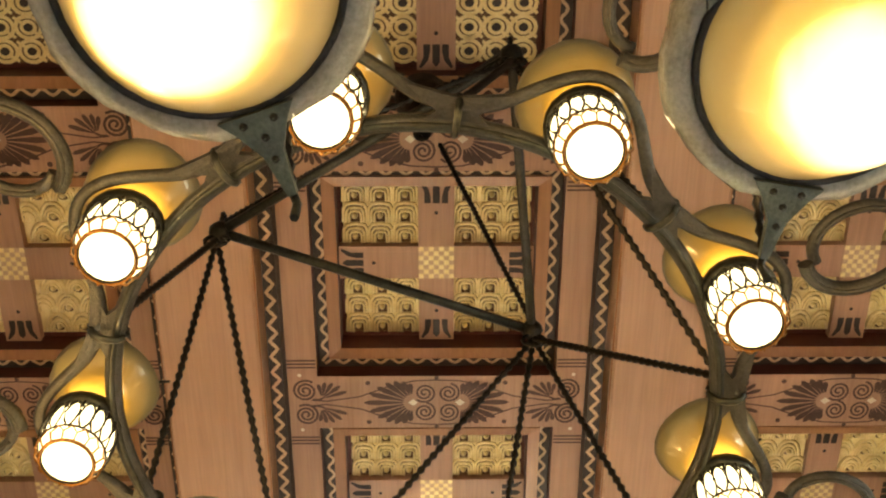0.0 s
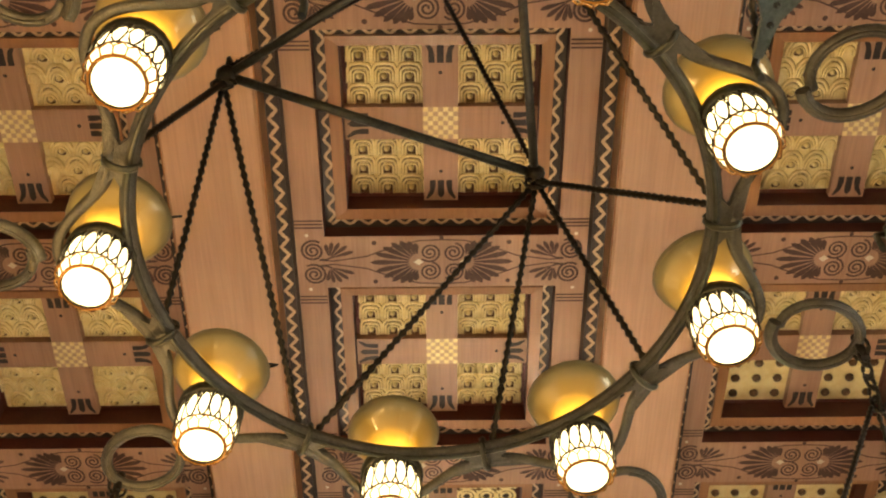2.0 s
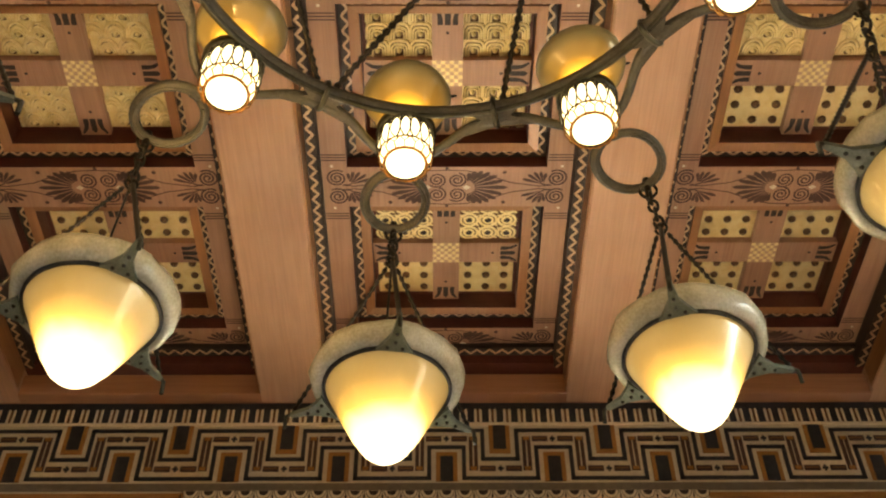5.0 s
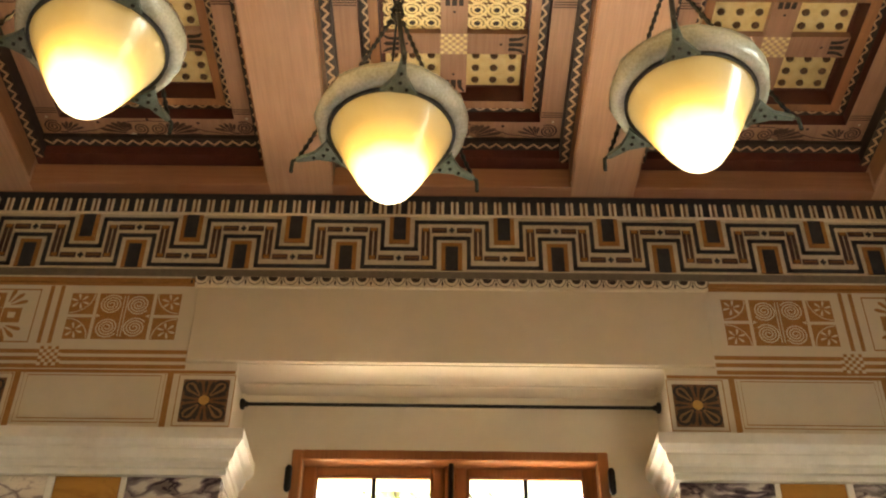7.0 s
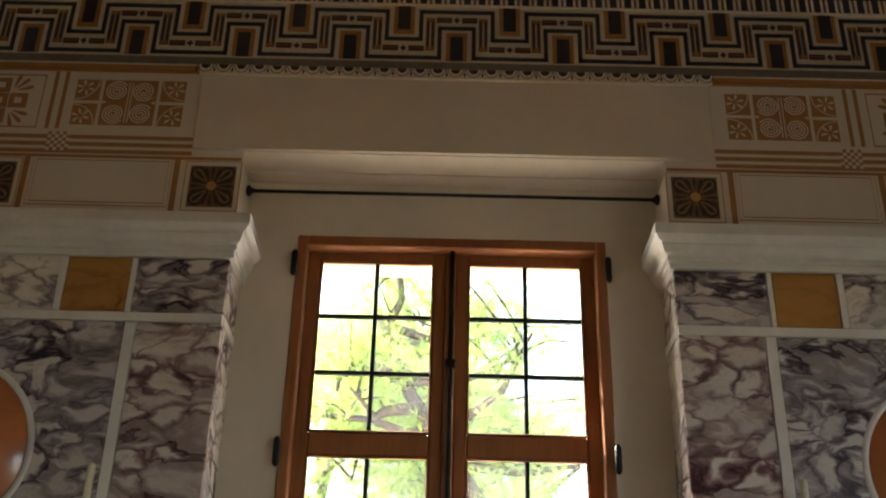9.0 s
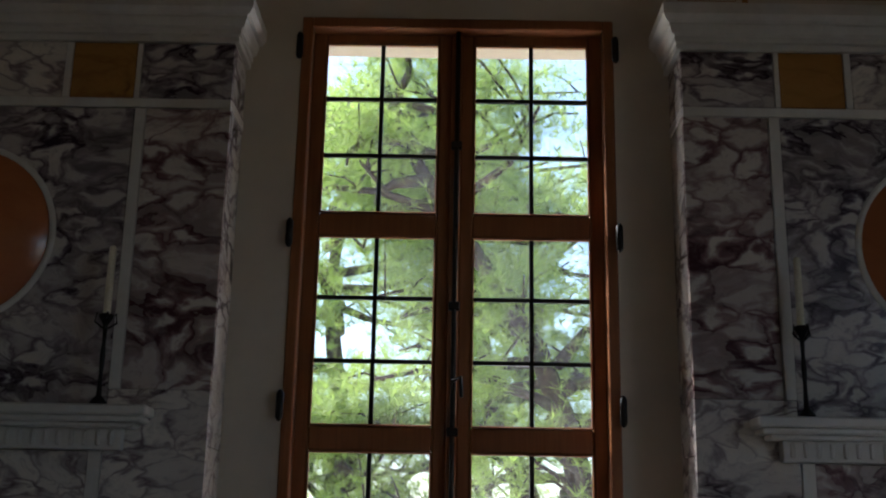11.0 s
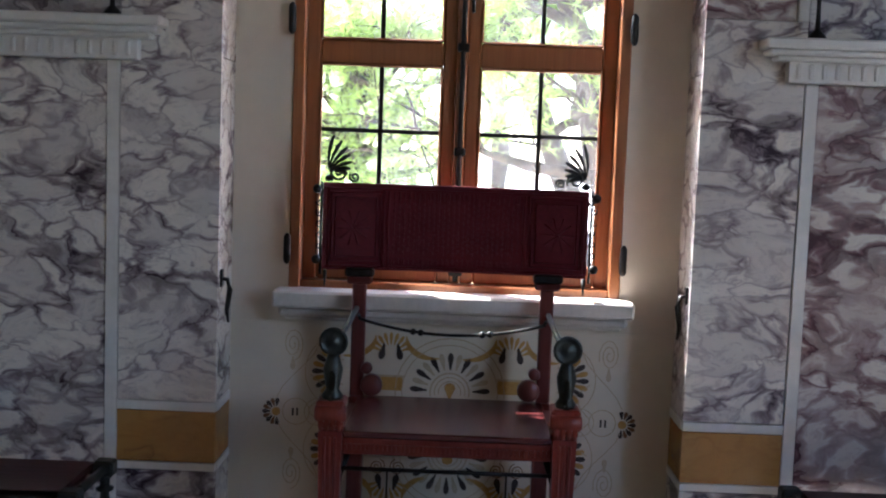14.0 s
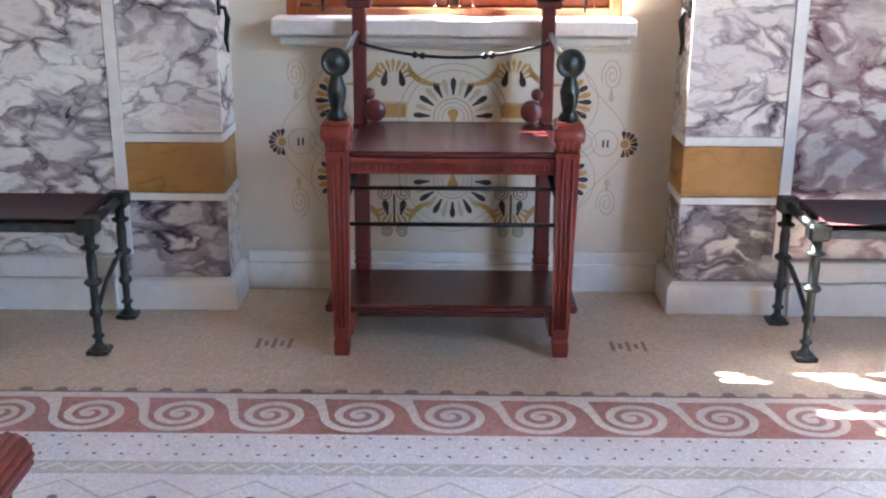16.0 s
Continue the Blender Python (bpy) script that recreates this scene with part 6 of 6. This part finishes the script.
for sx in (-1, 1):
    for d, h in ((0.082, 0.115), (0.068, 0.10)):
        cx = sx * 0.338
        pts = [(cx + u * d, 1.25 + v * h) for u, v in ((-1, -1), (1, -1), (1, 1), (-1, 1))]
        part("tooled_frame", Shape().tube([(x, bow(x) - 0.001, z) for x, z in pts], 0.003, 5, 0, 1, True), [M_LEATHER2], back)
for x in (-0.43, -0.245, -0.23, 0.23, 0.245, 0.43):
    part("rib", Shape().tube([(x, bow(x), 1.112), (x, bow(x), 1.382)], 0.004, 5), [M_LEATHER2], back)
for sx in (-1, 1):
    for i in range(10):
        a = i * math.pi / 5
        part("ray", Shape().tube([(sx * 0.345, bow(0.345), 1.246), (sx * 0.345 + 0.055 * math.cos(a), bow(sx * 0.345 + 0.055 * math.cos(a)), 1.246 + 0.06 * math.sin(a))], [0.0015, 0.003], 5), [M_LEATHER], back)
for z in (1.116, 1.378):
    part("edge_line", Shape().tube([(-0.44 + 0.88 * j / 16, bow(-0.44 + 0.88 * j / 16), z) for j in range(17)], 0.004, 5), [M_LEATHER2], back)
s = Shape().box(-0.315, 0.315, FRONT - 0.025, REAR + 0.0, 0.652, 0.672, 0, 0.005)
part("seat", s, [M_SEAT], chair, "dark polished mahogany seat")
part("apron", Shape().box(-0.315, 0.315, FRONT - 0.012, FRONT + 0.02, 0.598, 0.651, 0, 0.004), [M_CHAIR], chair)
peg = Shape().box(-0.004, 0.004, -0.008, 0.002, -0.011, 0.011, 0, 0.002).mesh("apron_dentil", M_CHAIR)
for j in range(46):
    part("apron_dentil", peg, None, chair, at=(-0.303 + j * 0.01347, FRONT - 0.012, 0.622))
for sx in (-1, 1):
    part("side_rail", Shape().box(sx * 0.315, sx * 0.345, FRONT + 0.03, REAR - 0.03, 0.60, 0.65, 0, 0.004), [M_CHAIR], chair)
    part("stretcher", Shape().tube([(sx * 0.345, FRONT, 0.555), (sx * 0.32, REAR, 0.50)], 0.007, 8), [M_IRON], chair)
    part("stretcher", Shape().tube([(sx * 0.30, FRONT + 0.06, 0.60), (sx * 0.335, FRONT + 0.01, 0.50)], 0.012, 8), [M_IRON], chair)
part("stretcher", Shape().tube([(-0.34, FRONT, 0.552), (0.34, FRONT, 0.552)], 0.0065, 8), [M_IRON], chair, "thin black iron rod")
part("stretcher", Shape().tube([(-0.345, FRONT, 0.436), (0.345, FRONT, 0.436)], 0.0065, 8), [M_IRON], chair, "thin black iron rod")
part("foot_board", Shape().box(-0.405, 0.405, FRONT + 0.012, 4.965, 0.135, 0.162, 0, 0.006).box(-0.30, 0.30, FRONT + 0.03, FRONT + 0.045, 0.115, 0.136, 0, 0.003), [M_SEAT], chair, "dark mahogany foot board")
for sx in (-1, 1):
    part("foot_board_support", Shape().box(sx * 0.315, sx * 0.345, FRONT + 0.02, REAR, 0.05, 0.136, 0, 0.008), [M_CHAIR], chair)
s = Shape()
pts = [(-0.31 + 0.62 * j / 24, REAR - 0.06, 0.945 - 0.045 * (1 - (2 * j / 24 - 1) ** 2)) for j in range(25)]
s.tube(pts, 0.0055, 6)
for u in (7, 8, 16, 17):
    s.lathe([(0.001, -0.012), (0.009, -0.008), (0.011, 0), (0.009, 0.008), (0.001, 0.012)], 8, pts[u])
for sx in (-1, 1):
    s.tube([(sx * 0.31, REAR - 0.06, 0.945), (sx * 0.318, REAR - 0.03, 0.955)], 0.006, 6)
part("barrier_cord", s, [M_IRON], chair, "dark cord hung between the posts")


# ---- benches ----
def bench(sx):
    ob = thing("bench", "dark bronze bench with turned legs and red leather seat", "bench", (sx * 1.135, 0, 0), "benches by the marble wall")
    L = 1.02
    X = lambda u: sx * u  # noqa: E731
    for u in (0.0, L):
        for y in (4.572, 4.895):
            prof = [(0.001, 0.0), (0.036, 0.0), (0.038, 0.008), (0.024, 0.022), (0.013, 0.034), (0.012, 0.05), (0.020, 0.056), (0.020, 0.062), (0.012, 0.068), (0.013, 0.12), (0.022, 0.132), (0.022, 0.145), (0.013, 0.155),
                    (0.014, 0.225), (0.026, 0.234), (0.030, 0.240), (0.026, 0.247), (0.015, 0.255), (0.017, 0.32), (0.014, 0.345), (0.028, 0.352), (0.030, 0.36), (0.016, 0.366), (0.017, 0.40), (0.001, 0.40)]
            lg = part("leg", Shape().lathe(prof, 16, (X(u), y, 0)), [M_DARKBRONZE], ob, "turned dark bronze leg")
            part("foot", Shape().box(X(u) - 0.036, X(u) + 0.036, y - 0.036, y + 0.036, 0.0, 0.016, 0, 0.005), [M_DARKBRONZE], lg)
            part("cap", Shape().box(X(u) - 0.034, X(u) + 0.034, y - 0.03, y + 0.03, 0.40, 0.455, 0, 0.008), [M_DARKBRONZE], lg)
        part("end_rail", Shape().tube([(X(u), 4.572, 0.425), (X(u), 4.895, 0.425)], 0.016, 8), [M_DARKBRONZE], ob)
        s = Shape().tube([(X(u), 4.575, 0.14), (X(u), 4.63, 0.165), (X(u), 4.70, 0.20), (X(u), 4.80, 0.235), (X(u), 4.895, 0.242)], 0.009, 8)
        part("brace", s, [M_DARKBRONZE], ob)
    for y in (4.572, 4.895):
        part("side_rail", Shape().box(X(0.02), X(L - 0.02), y - 0.012, y + 0.012, 0.405, 0.432, 0, 0.004), [M_BRONZE], ob, "grey bronze rail")
    s = Shape()
    for j in range(10):
        a, b = j / 10, (j + 1) / 10
        za, zb = (0.447 - 0.018 * (1 - (2 * t - 1) ** 2) for t in (a, b))
        ya, yb = 4.575 + 0.317 * a, 4.575 + 0.317 * b
        for d in (0.0, -0.014):
            s.face([(X(0.035), ya, za + d), (X(L - 0.035), ya, za + d), (X(L - 0.035), yb, zb + d), (X(0.035), yb, zb + d)], 0, True)
    for u in (0.035, L - 0.035):
        s.face([(X(u), 4.575, 0.447), (X(u), 4.892, 0.447), (X(u), 4.892, 0.428), (X(u), 4.575, 0.428)])
    part("seat", s, [M_BENCH], ob, "dark red leather seat")
    return ob


bench(-1)
bench(1)

# red mahogany stool whose scrolled end stands near the camera
st = thing("stool", "red mahogany stool with a scrolled, reeded end on the mosaic", "stool", (-0.895, 3.08, 0))
for y in (-0.2, 0.2):
    for x in (-0.42, 0.0):
        part("leg", Shape().tube([(x, y, 0.0), (x * 0.9, y, 0.12), (x * 0.82 - 0.03, y, 0.24), (x * 0.9, y, 0.34)], [0.018, 0.022, 0.026, 0.03], 8), [M_CHAIR], st)
s = Shape().box(-0.46, -0.02, -0.23, 0.23, 0.30, 0.35, 0, 0.012)
part("seat", s, [M_CHAIR], st)
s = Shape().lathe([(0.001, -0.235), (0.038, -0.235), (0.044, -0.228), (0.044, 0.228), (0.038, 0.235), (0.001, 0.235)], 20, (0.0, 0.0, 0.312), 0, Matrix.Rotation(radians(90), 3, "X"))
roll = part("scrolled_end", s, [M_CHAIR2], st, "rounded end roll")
for j in range(9):
    w = radians(-90 + 22.5 * j)
    part("reed", Shape().tube([(0.044 * math.cos(w), -0.22, 0.312 + 0.044 * math.sin(w)), (0.044 * math.cos(w), 0.22, 0.312 + 0.044 * math.sin(w))], 0.0075, 6), [M_CHAIR], roll)


# ---- pine trees and sky beyond the window ----
M_BARK = plain("pine_bark", (0.035, 0.024, 0.018), (0.075, 0.053, 0.042), 0.9, 0, 20, 0.8)


def leaf_material(name, a, b):
    m, t, p = nodes_of(name)
    g = t.nodes.new("ShaderNodeNewGeometry")
    t.links.new(ramp(t, g.outputs["Random Per Island"], [(0.0, a), (1.0, b)]), p.inputs["Base Color"])
    p.inputs["Roughness"].default_value = 0.6
    tr = t.nodes.new("ShaderNodeBsdfTranslucent")
    t.links.new(ramp(t, g.outputs["Random Per Island"], [(0.0, b), (1.0, tuple(min(1, 1.6 * x) for x in b))]), tr.inputs[0])
    ms = t.nodes.new("ShaderNodeMixShader")
    ms.inputs[0].default_value = 0.45
    out = t.nodes["Material Output"]
    t.links.new(p.outputs[0], ms.inputs[1])
    t.links.new(tr.outputs[0], ms.inputs[2])
    t.links.new(ms.outputs[0], out.inputs[0])
    return m


M_NEEDLE = leaf_material("pine_needles", (0.09, 0.14, 0.035), (0.32, 0.43, 0.10))


def pine(at, height, seed, spread, lean):
    rnd = random.Random(seed)
    ob = thing("pine_tree", "green pine tree with twisted branches in the garden beyond the window", "tree", at)
    trunk = [(lean * (i / 8) ** 1.4 + 0.12 * math.sin(i * 1.3 + seed), 0.1 * math.cos(i + seed), height * i / 8) for i in range(9)]
    s = Shape().tube(trunk, [0.135 * (1 - 0.75 * i / 8) for i in range(9)], 10)
    tips = []
    for i in range(34):
        u = 0.34 + 0.64 * rnd.random()
        k = min(7, int(u * 8))
        p0 = Vector(trunk[k]).lerp(Vector(trunk[k + 1]), u * 8 - k)
        a, ln = rnd.uniform(0, 2 * math.pi), spread * rnd.uniform(0.5, 1.0) * (1.15 - 0.6 * u)
        d = Vector((math.cos(a), math.sin(a), rnd.uniform(-0.15, 0.45)))
        pts = [p0 + d * (ln * v) + Vector((0.1 * math.sin(5 * v + i), 0.1 * math.cos(4 * v + i), 0.18 * math.sin(3 * v + i) * v)) for v in (0, 0.25, 0.5, 0.75, 1)]
        s.tube(pts, [0.05, 0.038, 0.026, 0.018, 0.009], 6)
        for _ in range(5):
            q = pts[2].lerp(pts[4], rnd.random()) if rnd.random() < 0.7 else pts[1].lerp(pts[3], rnd.random())
            e = q + Vector((rnd.uniform(-0.4, 0.4), rnd.uniform(-0.4, 0.4), rnd.uniform(-0.1, 0.35)))
            s.tube([q, q.lerp(e, 0.5) + Vector((0, 0, 0.04)), e], [0.012, 0.009, 0.005], 4)
            tips += [e, q.lerp(e, 0.6)]
    part("trunk", s, [M_BARK], ob)
    c = Shape()
    for e in tips:
        for _ in range(rnd.randint(11, 17) if e.z > 2.5 else rnd.randint(3, 7)):
            o = e + Vector((rnd.gauss(0, 0.12), rnd.gauss(0, 0.12), rnd.gauss(0, 0.09)))
            for _ in range(20):
                d = Vector((rnd.gauss(0, 1), rnd.gauss(0, 1), rnd.gauss(0.45, 0.8))).normalized()
                w = d.orthogonal().normalized() * 0.0027
                c.face([o + w, o - w, o + d * rnd.uniform(0.07, 0.14)])
    cr = part("crown", c, [M_NEEDLE], ob, "tufts of long green needles")
    return ob


pine((-1.1, 10.6, -0.3), 5.2, 3, 2.3, 0.25)
pine((-0.9, 9.4, -0.3), 2.5, 21, 1.4, 0.2)
pine((1.45, 8.6, -0.3), 4.9, 8, 1.9, -1.9)
pine((1.05, 10.4, -0.3), 5.6, 12, 1.9, -1.5)
pine((0.4, 13.4, -0.3), 7.0, 5, 3.0, -0.5)
structure("ground", Shape().box(-60, 60, 5.62, 120, -0.6, -0.25), [plain("pale_gravel", (0.56, 0.52, 0.44), (0.68, 0.63, 0.54), 0.95, 0, 3)], "pale gravel ground beyond the window", "ground")
